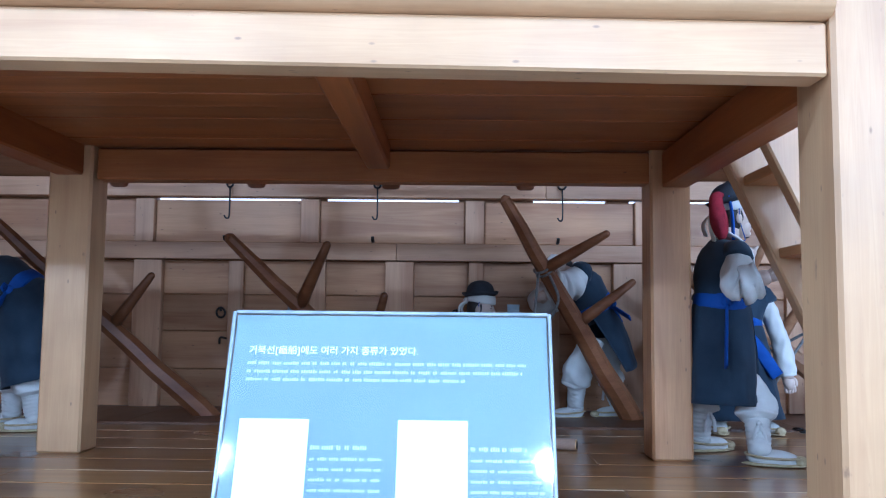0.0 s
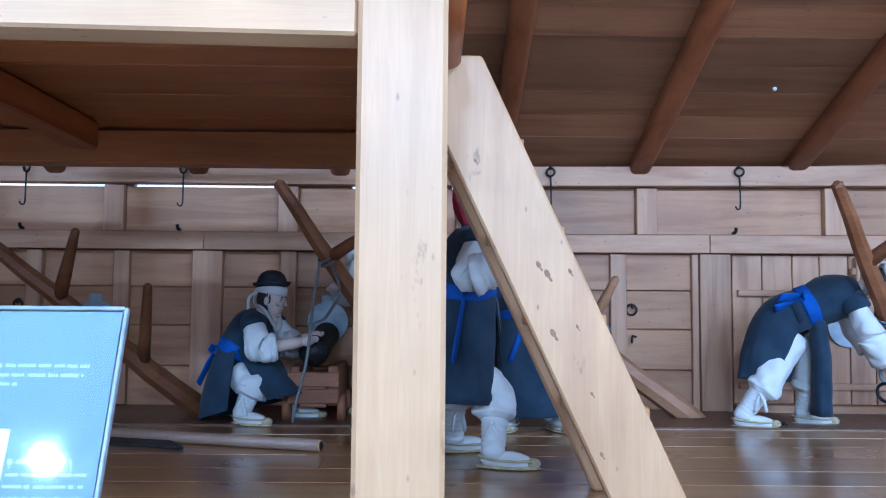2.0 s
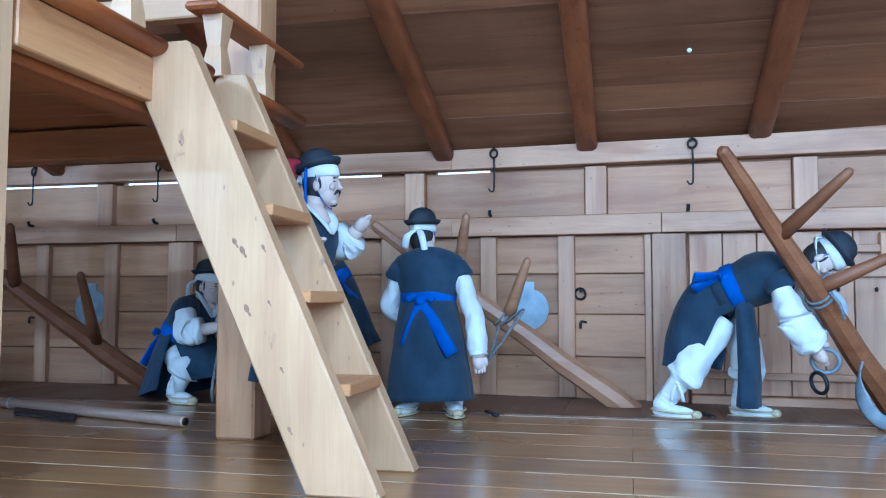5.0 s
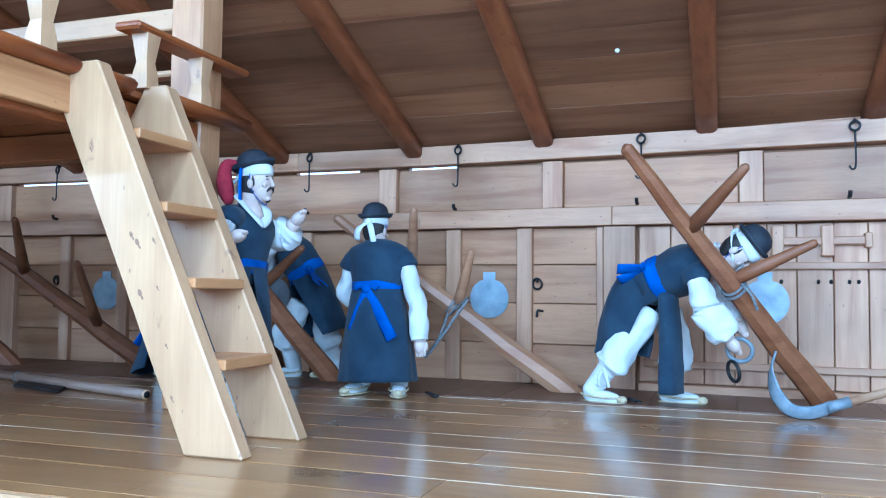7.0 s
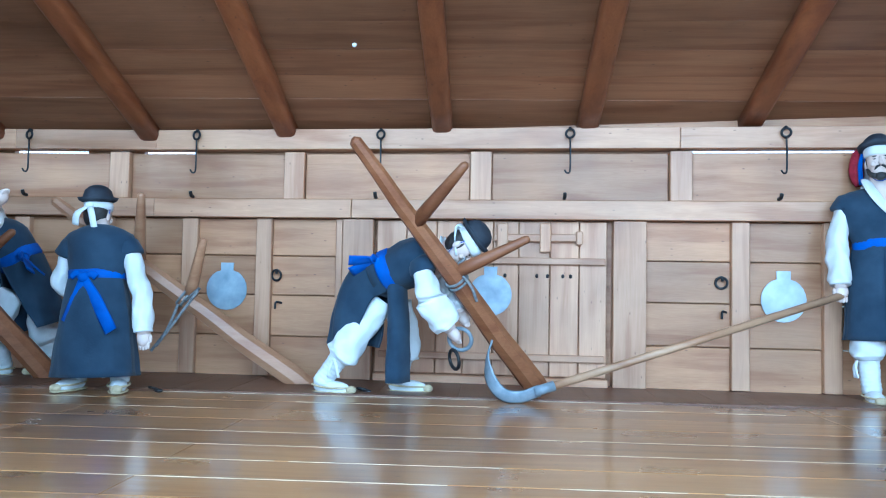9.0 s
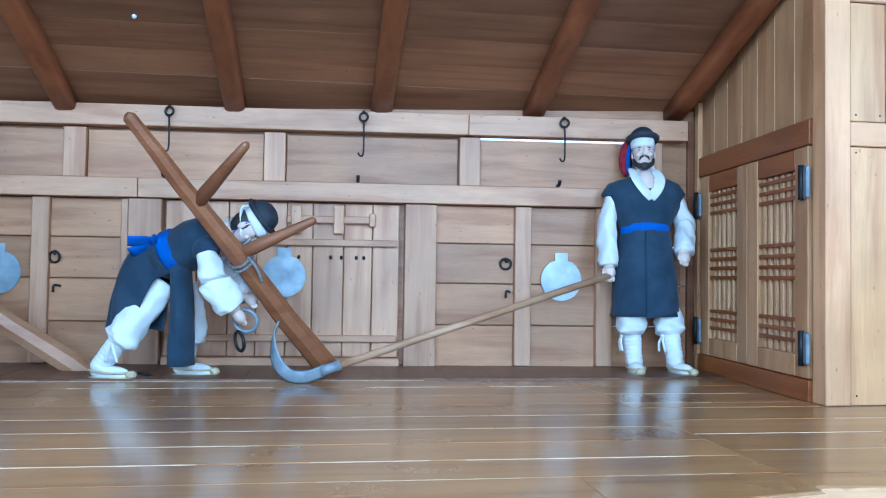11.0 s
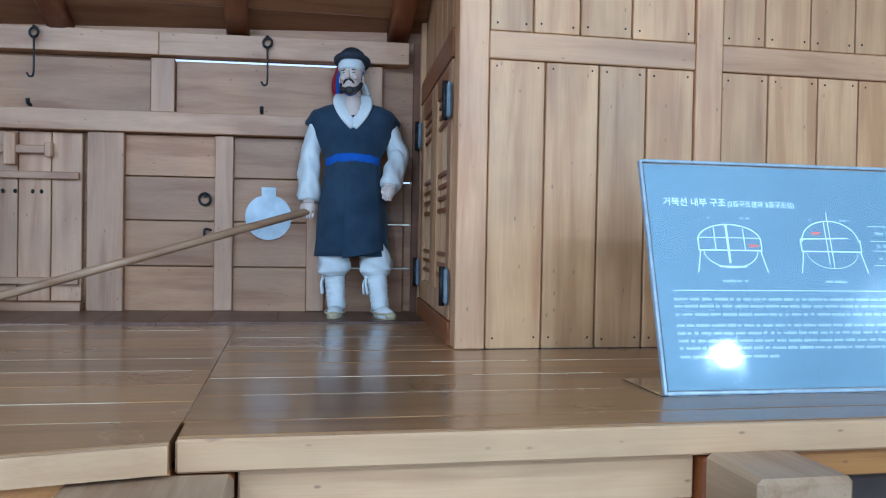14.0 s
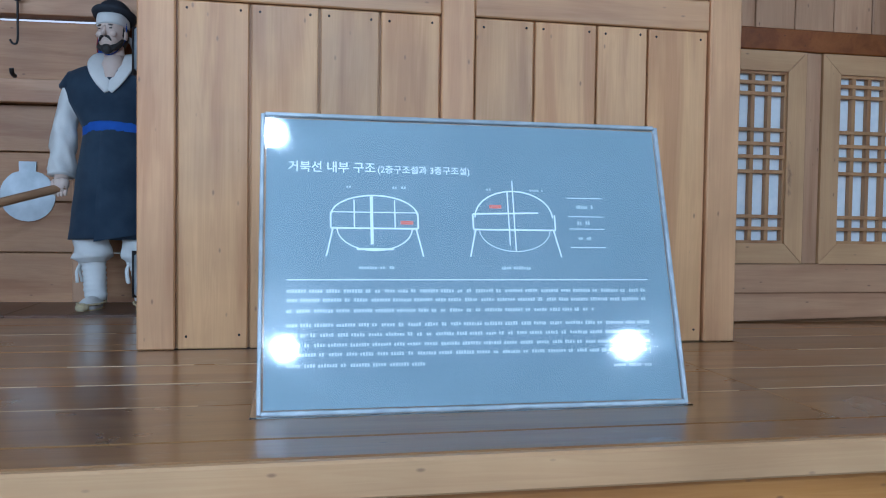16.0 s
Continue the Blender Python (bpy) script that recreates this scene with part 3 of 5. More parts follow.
part("handrail", B(-1.5, 1.28, 4.15, 4.25, 2.70, 2.735, 0.012), pine_x, loft_ob)
part("handrail", B(-3.2, 1.335, 2.31, 2.42, 2.71, 2.745, 0.012), pine_x, loft_ob)


def baluster(x, y, z0, z1):
    b = bmesh.new()
    h = z1 - z0
    loft(b, [(x, y, z0), (x, y, z0 + h * 0.28), (x, y, z0 + h * 0.5), (x, y, z0 + h * 0.75), (x, y, z1)], [0.062, 0.056, 0.042, 0.054, 0.066], (1, 1, 0), 4)
    for f in b.faces:
        f.smooth = False
    part("baluster", b, pine_z, loft_ob)


for x, y in ((1.53, 3.0), (1.53, 3.62), (1.53, 4.04), (-0.9, 4.2), (0.2, 4.2), (0.9, 2.36), (0.1, 2.36), (-0.7, 2.36)):
    baluster(x, y, 2.475, 2.735 if x > 1.5 else 2.71)

# ---- ladder stair ----
stair = thing("ladder_stair", (2.2, 3.45, DECK), "steep pale pine ladder stair leaning on the loft", "stairs")
for y0, y1 in ((3.165, 3.245), (3.60, 3.685)):
    s = prism([(1.46, 2.335), (1.545, 2.487), (1.662, 2.487), (2.395, DECK), (2.132, DECK)], y0, y1)
    bmesh.ops.bevel(s, geom=list(s.edges), offset=0.008, segments=1, affect="EDGES")
    part("stringer", s, pine_z, stair)
for z in (2.19, 1.878, 1.568, 1.247):
    xl = 1.46 + (2.335 - z) * 0.468
    part("tread", B(xl + 0.03, xl + 0.29, 3.245, 3.60, z - 0.024, z + 0.02, 0.005), tread_y, stair)

# worn knots on the near stringer
for x, z, k in ((1.641, 2.116, 0.8), (1.859, 1.758, 1.3), (1.889, 1.727, 1.5), (1.967, 1.736, 1.0), (1.909, 1.525, 1.5), (1.992, 1.547, 0.8), (2.041, 1.321, 0.8), (2.073, 1.119, 1.0)):
    kb = bmesh.new()
    ball(kb, (x, 3.1655, z), (0.0065 * k, 0.0016, 0.011 * k), 0, Matrix.Rotation(-0.45, 4, "Y"), 10)
    ball(kb, (x + 0.008 * k, 3.1655, z - 0.013 * k), (0.004 * k, 0.0012, 0.007 * k), 0, Matrix.Rotation(-0.6, 4, "Y"), 8)
    part("knot", kb, knot_wood, stair, "brown worn knot", True)

# ---- cabin bulkhead ----
FY = 4.19
bm = B(7.10, 9.44, FY + 0.03, FY + 0.09, DECK, 3.4, 0)
wall_cabin = structure("wall_cabin", bm, siding_z, "cabin front of upright pine boards between posts", "wall")
for x0, x1 in ((7.06, 7.195), (8.185, 8.315), (9.315, 9.455)):
    part("post", B(x0, x1, FY - 0.012, FY + 0.10, DECK, 3.4, 0.006), cabin_post, wall_cabin)
LOW = [[7.198, 7.46, 7.715, 7.945, 8.182], [8.318, 8.562, 8.825, 9.045, 9.312]]
UP = [[7.198, 7.40, 7.62, 7.87, 8.182], [8.318, 8.54, 8.78, 9.02, 9.312]]
for xs in LOW:
    for a, b in zip(xs, xs[1:]):
        part("plank", B(a + 0.0045, b - 0.0045, FY + 0.004, FY + 0.03, DECK, 2.188, 0.004), siding_z, wall_cabin)
for xs in UP:
    for a, b in zip(xs, xs[1:]):
        part("plank", B(a + 0.0045, b - 0.0045, FY + 0.004, FY + 0.03, 2.318, 2.92, 0.004), siding_z, wall_cabin)
for x0, x1 in ((7.197, 8.183), (8.317, 9.313)):
    part("rail", B(x0, x1, FY - 0.004, FY + 0.03, 2.192, 2.314, 0.005), siding_x, wall_cabin)
    part("rail", B(x0, x1, FY - 0.004, FY + 0.03, 2.924, 3.06, 0.005), rail_x, wall_cabin)
    part("plank", B(x0, x1, FY + 0.004, FY + 0.03, 3.064, 3.4, 0.004), wall_x, wall_cabin)
for xs, z0 in ((LOW[0], 2.15), (LOW[1], 2.15), (LOW[0], 0.94), (LOW[1], 0.94), (UP[0], 2.35), (UP[1], 2.35)):
    for a, b in zip(xs, xs[1:]):
        for x in (a + 0.035, b - 0.035):
            bmn = bmesh.new()
            ball(bmn, (x, FY + 0.003, z0 + 0.012 * random.random()), (0.005, 0.003, 0.005), 0, None, 6)
            part("nail", bmn, iron, wall_cabin)


def on_side(co):
    return Vector((co.x + 0.0633 * (co.y - 4.2), co.y, co.z))


def side_piece(name, parent, y0, y1, d0, d1, z0, z1, mat, bev=0.004, label=""):
    """A piece of the cabin's side wall; d counts from its face, into the hall negative."""
    return part(name, B(7.06 + d0, 7.06 + d1, y0, y1, z0, z1, bev, on_side), mat, parent, label)


bm = B(7.10, 7.15, 4.25, 6.3, DECK, 4.0, 0, on_side)
wall_side = structure("wall_cabin_side", bm, door_z, "cabin side wall of upright cedar boards", "wall")
side_piece("post", wall_side, 4.203, 4.305, 0.0, 0.05, DECK, 3.5, door_z)
side_piece("post", wall_side, 5.74, 5.80, -0.02, 0.05, DECK, 2.80, door_z)
side_piece("post", wall_side, 5.82, 5.96, -0.06, 0.05, DECK, 2.62, spar_dark)
yy = [4.308, 4.50, 4.72, 4.93, 5.13, 5.34, 5.54, 5.738]
for a, b in zip(yy, yy[1:]):
    side_piece("plank", wall_side, a + 0.002, b - 0.002, 0.012, 0.04, 2.352, 3.5, door_z)
side_piece("lintel", wall_side, 4.306, 5.738, -0.015, 0.04, 2.215, 2.348, red_door)
side_piece("threshold", wall_side, 4.306, 5.738, -0.02, 0.04, DECK, 1.01, red_door)

for leaf, (y0, y1) in enumerate(((4.325, 5.008), (5.014, 5.70))):
    dr = tagged(new("door_2"), "cabin door leaf with carved wooden lattice and iron hinges", "door", "cabin door leaves", "structure")
    BASE[dr.name] = Vector()
    for a, b in ((y0, y0 + 0.13), (y1 - 0.13, y1)):
        side_piece("stile", dr, a, b, -0.012, 0.035, 1.015, 2.21, door_z)
    for a, b in ((1.015, 1.13), (2.10, 2.21)):
        side_piece("rail", dr, y0 + 0.132, y1 - 0.132, -0.012, 0.035, a, b, red_door if a > 2 else door_z)
    w = y1 - y0 - 0.264
    side_piece("backing", dr, y0 + 0.13, y1 - 0.13, 0.028, 0.036, 1.13, 2.10, door_z)
    for i in range(0, 6):
        y = y0 + 0.132 + w * (i + 0.5) / 6
        side_piece("bar", dr, y - 0.017, y + 0.017, 0.008, 0.026, 1.132, 2.098, pine_z, 0.003)
    for z in (1.20, 1.255, 1.31, 1.53, 1.59, 1.65, 1.71, 1.955, 2.01, 2.065):
        side_piece("bar", dr, y0 + 0.134, y1 - 0.134, -0.004, 0.007, z - 0.011, z + 0.011, red_door, 0.002)
    yh = y0 + 0.02 if leaf == 0 else y1 + 0.02
    for z in (1.17, 2.02):
        hg = B(7.06 - 0.035, 7.06 - 0.013, yh - 0.055, yh + 0.055, z - 0.085, z + 0.085, 0.012, on_side)
        hinge = part("hinge", hg, steel_blue, dr, "dark blue-grey iron hinge")
        t = tube([on_side(Vector((7.02, yh, z - 0.09))), on_side(Vector((7.02, yh, z + 0.09)))], 0.014)
        part("hinge_pin", t, iron, hinge)

# recess with paper windows
RYW = 4.79
wall_recess = structure("wall_recess", B(9.44, 13.5, RYW + 0.04, RYW + 0.10, DECK - 0.2, 3.6, 0), wall_x, "recessed cabin wall with lattice windows", "wall")
part("lintel", B(9.45, 13.5, RYW - 0.03, RYW + 0.04, 2.265, 2.375, 0.005), red_door, wall_recess)
part("sill_rail", B(9.45, 13.5, RYW - 0.03, RYW + 0.04, 1.05, 1.195, 0.005), rail_x, wall_recess)
part("skirting", prism([(9.45, DECK + 0.0), (13.5, DECK + 0.08), (13.5, 1.047), (9.45, 1.047)], RYW - 0.015, RYW + 0.04), rail_x, wall_recess)
for i in range(18):
    x = 9.45 + i * 0.22
    part("plank", B(x + 0.003, x + 0.217, RYW - 0.004, RYW + 0.04, 2.378, 3.6, 0.004), wall_z, wall_recess)
for x in (10.17, 11.28, 12.40):
    part("mullion", B(x, x + 0.085, RYW - 0.02, RYW + 0.04, 1.197, 2.262, 0.004), wall_z, wall_recess)
part("side_board", B(9.40, 9.452, FY + 0.102, RYW + 0.04, DECK, 3.4, 0.004), door_z, wall_recess)
for wi, (x0, x1) in enumerate(((9.60, 10.165), (10.26, 11.275), (11.37, 12.395))):
    wd = tagged(new("window_1"), "lattice window with white paper in a pine frame", "window", "paper windows", "structure")
    BASE[wd.name] = Vector()
    fw = 0.10
    part("frame", prism([(x0, 1.2), (x0 + fw, 1.2 + fw), (x0 + fw, 2.26 - fw), (x0, 2.26)], RYW - 0.03, RYW + 0.03), pine_z, wd)
    part("frame", prism([(x1, 1.2), (x1 - fw, 1.2 + fw), (x1 - fw, 2.26 - fw), (x1, 2.26)], RYW - 0.03, RYW + 0.03), pine_z, wd)
    part("frame", prism([(x0 + 0.002, 1.199), (x1 - 0.002, 1.199), (x1 - fw - 0.002, 1.199 + fw), (x0 + fw + 0.002, 1.199 + fw)], RYW - 0.03, RYW + 0.03), pine_x, wd)
    part("frame", prism([(x0 + 0.002, 2.261), (x1 - 0.002, 2.261), (x1 - fw - 0.002, 2.261 - fw), (x0 + fw + 0.002, 2.261 - fw)], RYW - 0.03, RYW + 0.03), pine_x, wd)
    part("paper_pane", B(x0 + fw - 0.01, x1 - fw + 0.01, RYW + 0.02, RYW + 0.025, 1.29, 2.17, 0), paper, wd, "white mulberry paper pane")
    nx = max(3, round((x1 - x0 - 2 * fw) / 0.095))
    for i in range(nx + 1):
        x = x0 + fw + (x1 - x0 - 2 * fw) * i / nx
        part("bar", B(x - 0.011, x + 0.011, RYW - 0.012, RYW + 0.018, 1.302, 2.158, 0.002), door_z, wd)
    for z in (1.305, 1.375, 1.435, 1.66, 1.735, 1.80, 1.87, 2.05, 2.105, 2.155):
        part("bar", B(x0 + fw + 0.002, x1 - fw - 0.002, RYW - 0.016, RYW + 0.014, z - 0.009, z + 0.009, 0.002), door_z, wd)

# ---- hall around the deck: unseen shell, kept pale to bounce light ----
structure("hall_floor", B(-7, 16, -5, 9, -0.12, 0.0, 0), hall_floor_mat, "unseen hall floor in front of the deck, pale for bounce light", "floor")
# The long opening in this wall is added for the soft fill.
bm = bmesh.new()
for x0, x1, z0, z1 in ((-7, 16, 0, 2.0), (-7, 16, 3.6, 5.0), (-7, -0.5, 2.0, 3.6), (11.5, 16, 2.0, 3.6)):
    box(bm, x0, x1, -5.2, -5.0, z0, z1, 0)
structure("wall_south", bm, hall_white, "unseen plain pale hall wall with an opening added for fill light", "wall")
structure("wall_west", B(-7.2, -7, -5, 9, 0, 5.0, 0), hall_white, "unseen plain pale hall wall", "wall")
structure("wall_east", B(16, 16.2, -5, 9, 0, 5.0, 0), hall_white, "unseen plain pale hall wall", "wall")
# Unseen end walls added to shut out light past the deck.
structure("wall_end_west", B(-5.2, -5.0, 2.1, 6.4, 0, 4.6, 0), wall_x, "unseen cedar end wall added to close the deck", "wall")
structure("wall_end_east", B(13.5, 13.7, 2.1, 5.0, 0, 4.6, 0), wall_x, "unseen cedar end wall added to close the cabin", "wall")
structure("hall_ceiling", B(-7, 16, -5, 2.3, 4.6, 4.75, 0), hall_white, "unseen plain white hall ceiling, pale for bounce light", "ceiling")
# Unseen board added to close the gap between roof and hall ceiling.
structure("roof_fascia", B(-5.2, 14.0, 2.0, 2.08, 4.02, 4.6, 0), beam_x, "unseen brown board added to close the roof to the ceiling", "trim")

for loc in LAMPS:
    x, y, z, power = loc
    loc = (x, y, z)
    lamp = thing("ceiling_light", (x, y, 4.6), "round white ceiling spotlight on a stem, rows partly added", "lamp", "hall spotlights")
    aim = look(loc, (x, y + 2.6, z - 2.0))
    c = bmesh.new()
    loft(c, [aim @ Vector((0, 0, 0.16)), aim @ Vector((0, 0, 0.12)), aim @ Vector((0, 0, 0.012))], [0.06, 0.11, 0.13], (1, 0, 0), 20)
    part("housing", c, lamp_body, lamp)
    c = bmesh.new()
    loft(c, [aim @ Vector((0, 0, 0.010)), aim @ Vector((0, 0, 0.004))], [0.075, 0.075], (1, 0, 0), 20)
    part("lens", c, lamp_glow, lamp)
    part("stem", tube([aim @ Vector((0, 0, 0.15)), (x, y, 4.61)], 0.018), lamp_body, lamp)
    lamp_light(aim @ Vector((0, 0, -0.03)), power, 0.17)

# ---- deck ----
# Slab coloured near black: the shade below and between the planks is painted in.
bm = B(-5.0, 13.5, 2.80, 6.4, 0.55, DECK - 0.045, 0)
floor = structure("floor", bm, dark_gap, "varnished brown plank deck raised above the hall", "floor")
part("front_wall", B(-5.0, 13.5, 3.3, 3.36, 0.0, 0.83, 0), beam_x, floor)


EDGE = ((-5.0, 2.50), (1.2, 2.50), (2.4, 2.53), (4.4, 2.35), (6.066, 2.70))


def front_edge(x):
    for (xa, ya), (xb, yb) in zip(EDGE, EDGE[1:]):
        if x <= xb:
            return ya + (yb - ya) * (x - xa) / (xb - xa)
    return EDGE[-1][1]


def plank(x0, x1, y0, y1, mat=None, z=DECK, name="plank"):
    part(name, B(x0 + 0.0006, x1 - 0.0006, y0, y1, DECK - 0.045, z - 0.0015 * random.random(), 0.002), mat or deck_x, floor)


YS = [2.62, 2.92, 3.175, 3.45, 3.725, 4.015, 4.335, 4.65, 4.95, 5.235]
for i, (y0, y1) in enumerate(zip(YS, YS[1:])):
    cuts = [-5.0, -1.6 + 1.3 * (i % 3), 2.3 + 0.9 * (i % 2), 6.07 if i else 5.4]
    for a, b in zip(cuts, cuts[1:]):
        plank(a, b, y0 + 0.004, y1 - 0.004)
for y0, y1 in zip((2.90, 3.25, 3.556, 3.87), (3.25, 3.556, 3.87, 4.185)):
    plank(6.07, 9.0, y0 + 0.004, y1 - 0.004)
for y0, y1 in ((4.193, 4.335), (4.335, 4.65), (4.65, 4.95), (4.95, 5.235)):
    plank(6.07, 7.07 + 0.06 * (y0 - 4.2), y0 + 0.004, y1 - 0.004)
for y0, y1 in ((2.90, 3.27), (3.27, 3.60), (3.60, 3.95), (3.95, 4.30), (4.30, 4.56), (4.56, 4.79)):
    plank(9.0 if y1 < 4.2 else 9.46, 13.5, y0 + 0.004, y1 - 0.004)
# edge boards
for (a, ya), (b, yb) in zip(EDGE, EDGE[1:]):
    back = [(b - 0.003, 2.616), (a, 2.616)] if b < 6 else [(b, 2.915), (5.4, 2.915), (5.4, 2.616), (a, 2.616)]
    part("edge_board", prism([(a, ya), (b - 0.003, yb)] + back, DECK - 0.07, DECK, 2), deck_x, floor)
    part("edge_strip", prism([(a, ya - 0.03), (b - 0.003, yb - 0.03), (b - 0.003, yb - 0.001), (a, ya - 0.001)], DECK - 0.072, DECK - 0.003, 2), pine_x, floor, "pale raw pine edge")
    part("under_ledge", prism([(a, ya + 0.012), (b - 0.003, yb + 0.012), (b - 0.003, yb + 0.06), (a, ya + 0.06)], 0.73, DECK - 0.074, 2), ledge_x, floor)
part("edge_board", B(6.074, 13.5, 2.745, 2.896, DECK - 0.07, DECK, 0.005), deck_x, floor)
part("edge_strip", B(6.074, 13.5, 2.715, 2.744, DECK - 0.085, DECK - 0.002, 0.006), pine_x, floor, "pale raw pine edge")
part("under_ledge", B(6.22, 7.45, 2.755, 2.82, 0.685, DECK - 0.088, 0.005), pine_x, floor)
part("under_ledge", B(7.72, 13.5, 2.755, 2.82, 0.73, DECK - 0.088, 0.005), ledge_x, floor)
plank(9.0, 9.457, 3.954, 4.174)
# margin of short boards along the side wall
x = -5.0
while x < 7.1:
    w = 0.26 + 0.22 * random.random()
    plank(x, min(x + w, 7.12), 5.24, 6.2, deck_y, DECK + 0.012, "margin_board")
    x += w
# pale caulking lines
for x0, x1, y in ((2.85, 6.05, 4.015), (2.8, 6.0, 3.725), (-2.2, 2.4, 4.65), (2.4, 5.2, 5.237), (3.0, 6.0, 3.175), (4.6, 6.05, 2.919), (6.08, 7.02, 4.335), (-1.5, 0.9, 4.335), (1.6, 3.2, 4.65), (3.3, 5.9, 4.95), (6.08, 7.5, 3.556), (-3.0, -0.2, 3.725), (6.9, 8.9, 3.87), (9.0, 13.0, 3.6), (9.0, 12.5, 3.27), (9.2, 11.0, 4.30), (6.2, 8.0, 3.25), (-0.5, 2.4, 3.45), (2.9, 4.4, 3.45), (-4.0, -1.6, 4.95), (0.1, 2.2, 4.95), (6.1, 6.9, 4.65), (8.2, 9.0, 3.25), (9.6, 13.0, 3.95)):
    x = x0
    while x < x1 - 0.15:
        bold = y in (4.015, 3.725, 5.237) and x0 > 2.0
        ln = min(0.35 + 1.1 * random.random() + 1.2 * bold, x1 - x)
        part("caulk_line", B(x, x + ln, y - 0.0035 - 0.003 * random.random() * (not bold) - 0.0025 * bold, y + 0.002 + 0.0015 * random.random() + 0.003 * bold, DECK - 0.03, DECK + 0.0002, 0), caulk, floor)
        x += ln + (0.01 if bold else 0.05 + 0.8 * random.random() ** 2)
# beam end under the deck edge
for x0, x1, z1 in ((5.828, 6.215, 0.818), (7.455, 7.715, 0.828)):
    part("beam_end", B(x0, x1, 2.44, 2.708, 0.45, z1, 0.014), beam_grey, floor, "grey-worn beam end below the deck edge")
    part("cross_beam", B(x0 + 0.003, x1 - 0.003, 2.712, 3.296, 0.45, 0.808, 0.006), beam_y, floor)

# ---- information signs ----
def sign_board(x0, x1, yb, yt, zt, title, label):
    """A leaning printed panel in a clear acrylic stand; local u runs along its width and v up its face."""
    lean = math.atan2(yt - yb, zt - DECK)
    H, W = (zt - DECK) / math.cos(lean), x1 - x0
    frame_m = Matrix.Translation((x0, yb, DECK + 0.004)) @ Matrix.Rotation(-lean, 4, "X")
    sg = thing("information_sign", (x0 + W / 2, yb, DECK), label, "sign")

    def flat(u0, u1, v0, v1, d0, d1, bev=0.0):
        b = B(u0, u1, d0, d1, v0, v1, bev)
        bmesh.ops.transform(b, matrix=frame_m, verts=b.verts)
        return b
    part("front_sheet", flat(0, W, 0.0, H, -0.006, -0.002, 0.001), acrylic, sg).visible_shadow = False
    pr = part("printed_panel", flat(0.012, W - 0.012, 0.012, H - 0.012, 0.0, 0.003), panel_blue, sg, "slate blue printed panel with white writing")
    part("back_sheet", flat(0, W, 0.0, H, 0.005, 0.009, 0.001), acrylic, sg).visible_shadow = False
    for b in (flat(-0.004, 0.007, 0, H, -0.008, 0.011, 0.002), flat(W - 0.007, W + 0.004, 0, H, -0.008, 0.011, 0.002), flat(0.007, W - 0.007, H - 0.007, H + 0.004, -0.008, 0.011, 0.002), flat(0.007, W - 0.007, -0.002, 0.009, -0.008, 0.011, 0.002)):
        part("edge_trim", b, frosted_edge, sg, "pale clear plastic edge")
    part("foot_plate", B(x0 - 0.02, x1 + 0.01, yb - 0.02, yb + 0.30, DECK + 0.0005, DECK + 0.0045, 0.001), acrylic, sg).visible_shadow = False

    def text(s, u, v, size):
        cu = bpy.data.curves.new("title", "FONT")
        cu.body, cu.size, cu.offset = s, size, size * 0.014
        tmp = new("title", cu)
        me = bpy.data.meshes.new_from_object(tmp.evaluated_get(bpy.context.evaluated_depsgraph_get()))
        bpy.data.objects.remove(tmp)
        me.transform(frame_m @ Matrix.Translation((u, -0.0008, v)) @ Matrix.Rotation(radians(90), 4, "X"))
        me.transform(Matrix.Translation(-BASE[sg.name]))
        me.materials.clear()
        me.materials.append(print_white)
        ob = new("title", me)
        ob.parent = pr
        return ob

    def ink(name, rects, mat=print_white):
        b = bmesh.new()
        for u0, u1, v0, v1 in rects:
            box(b, u0, u1, -0.0012, -0.0003, v0, v1, 0)
        bmesh.ops.transform(b, matrix=frame_m, verts=b.verts)
        return part(name, b, print_pale if name == "text_line" else mat, pr)

    def line(pts, r, mat=print_white, name="drawing_line"):
        b = bmesh.new()
        p = [frame_m @ Vector((u, -0.001, v)) for u, v in pts]
        nrm = frame_m.to_3x3() @ Vector((0, 1, 0))
        for a, c in zip(p, p[1:]):
            side = (c - a).normalized().cross(nrm) * (r * 0.6)
            vs = [b.verts.new(q) for q in (a - side, c - side, c + side, a + side)]
            b.faces.new(vs)
        return part(name, b, mat, pr)

    def words(u0, u1, v, h, seed):
        rnd = random.Random(seed)
        out, u = [], u0
        while u < u1 - 0.004:
            w = min(rnd.choice((0.018, 0.028, 0.038, 0.05)), u1 - u)
            c = u
            while c < u + w - 0.004:
                out.append((c, c + 0.0052, v + h * (0.1 + 0.12 * rnd.random()), v + h * (0.72 + 0.2 * rnd.random())))
                c += 0.0072
            u += w + 0.007
        return out
    return sg, W, H, text, ink, line, words


sg, W, H, text, ink, line, words = sign_board(7.53, 8.674, 3.10, 3.335, 1.672, "", "slate blue acrylic information sign with two hull sections drawn in white")
text("거북선 내부 구조", 0.068, H * 0.80, 0.034)
text("(2층구조설과 3층구조설)", 0.068 + 0.242, H * 0.80, 0.0255)
for rown, (v, u1) in enumerate(((0.381, 1.0), (0.351, 1.0), (0.316, 0.84), (0.270, 1.0), (0.238, 1.0), (0.206, 1.0), (0.176, 1.0), (0.141, 0.37))):
    ink("text_line", words(0.068, 0.068 + (W - 0.15) * u1, H * v, 0.013, rown))
ink("text_line", words(W - 0.20, W - 0.09, H * 0.125, 0.012, 77))
ink("rule", [(0.068, W - 0.075, H * 0.425, H * 0.428)])
for i, v in enumerate((0.72, 0.652, 0.607, 0.54)):
    ink("rule", [(W - 0.295, W - 0.19, H * v, H * v + 0.002)])
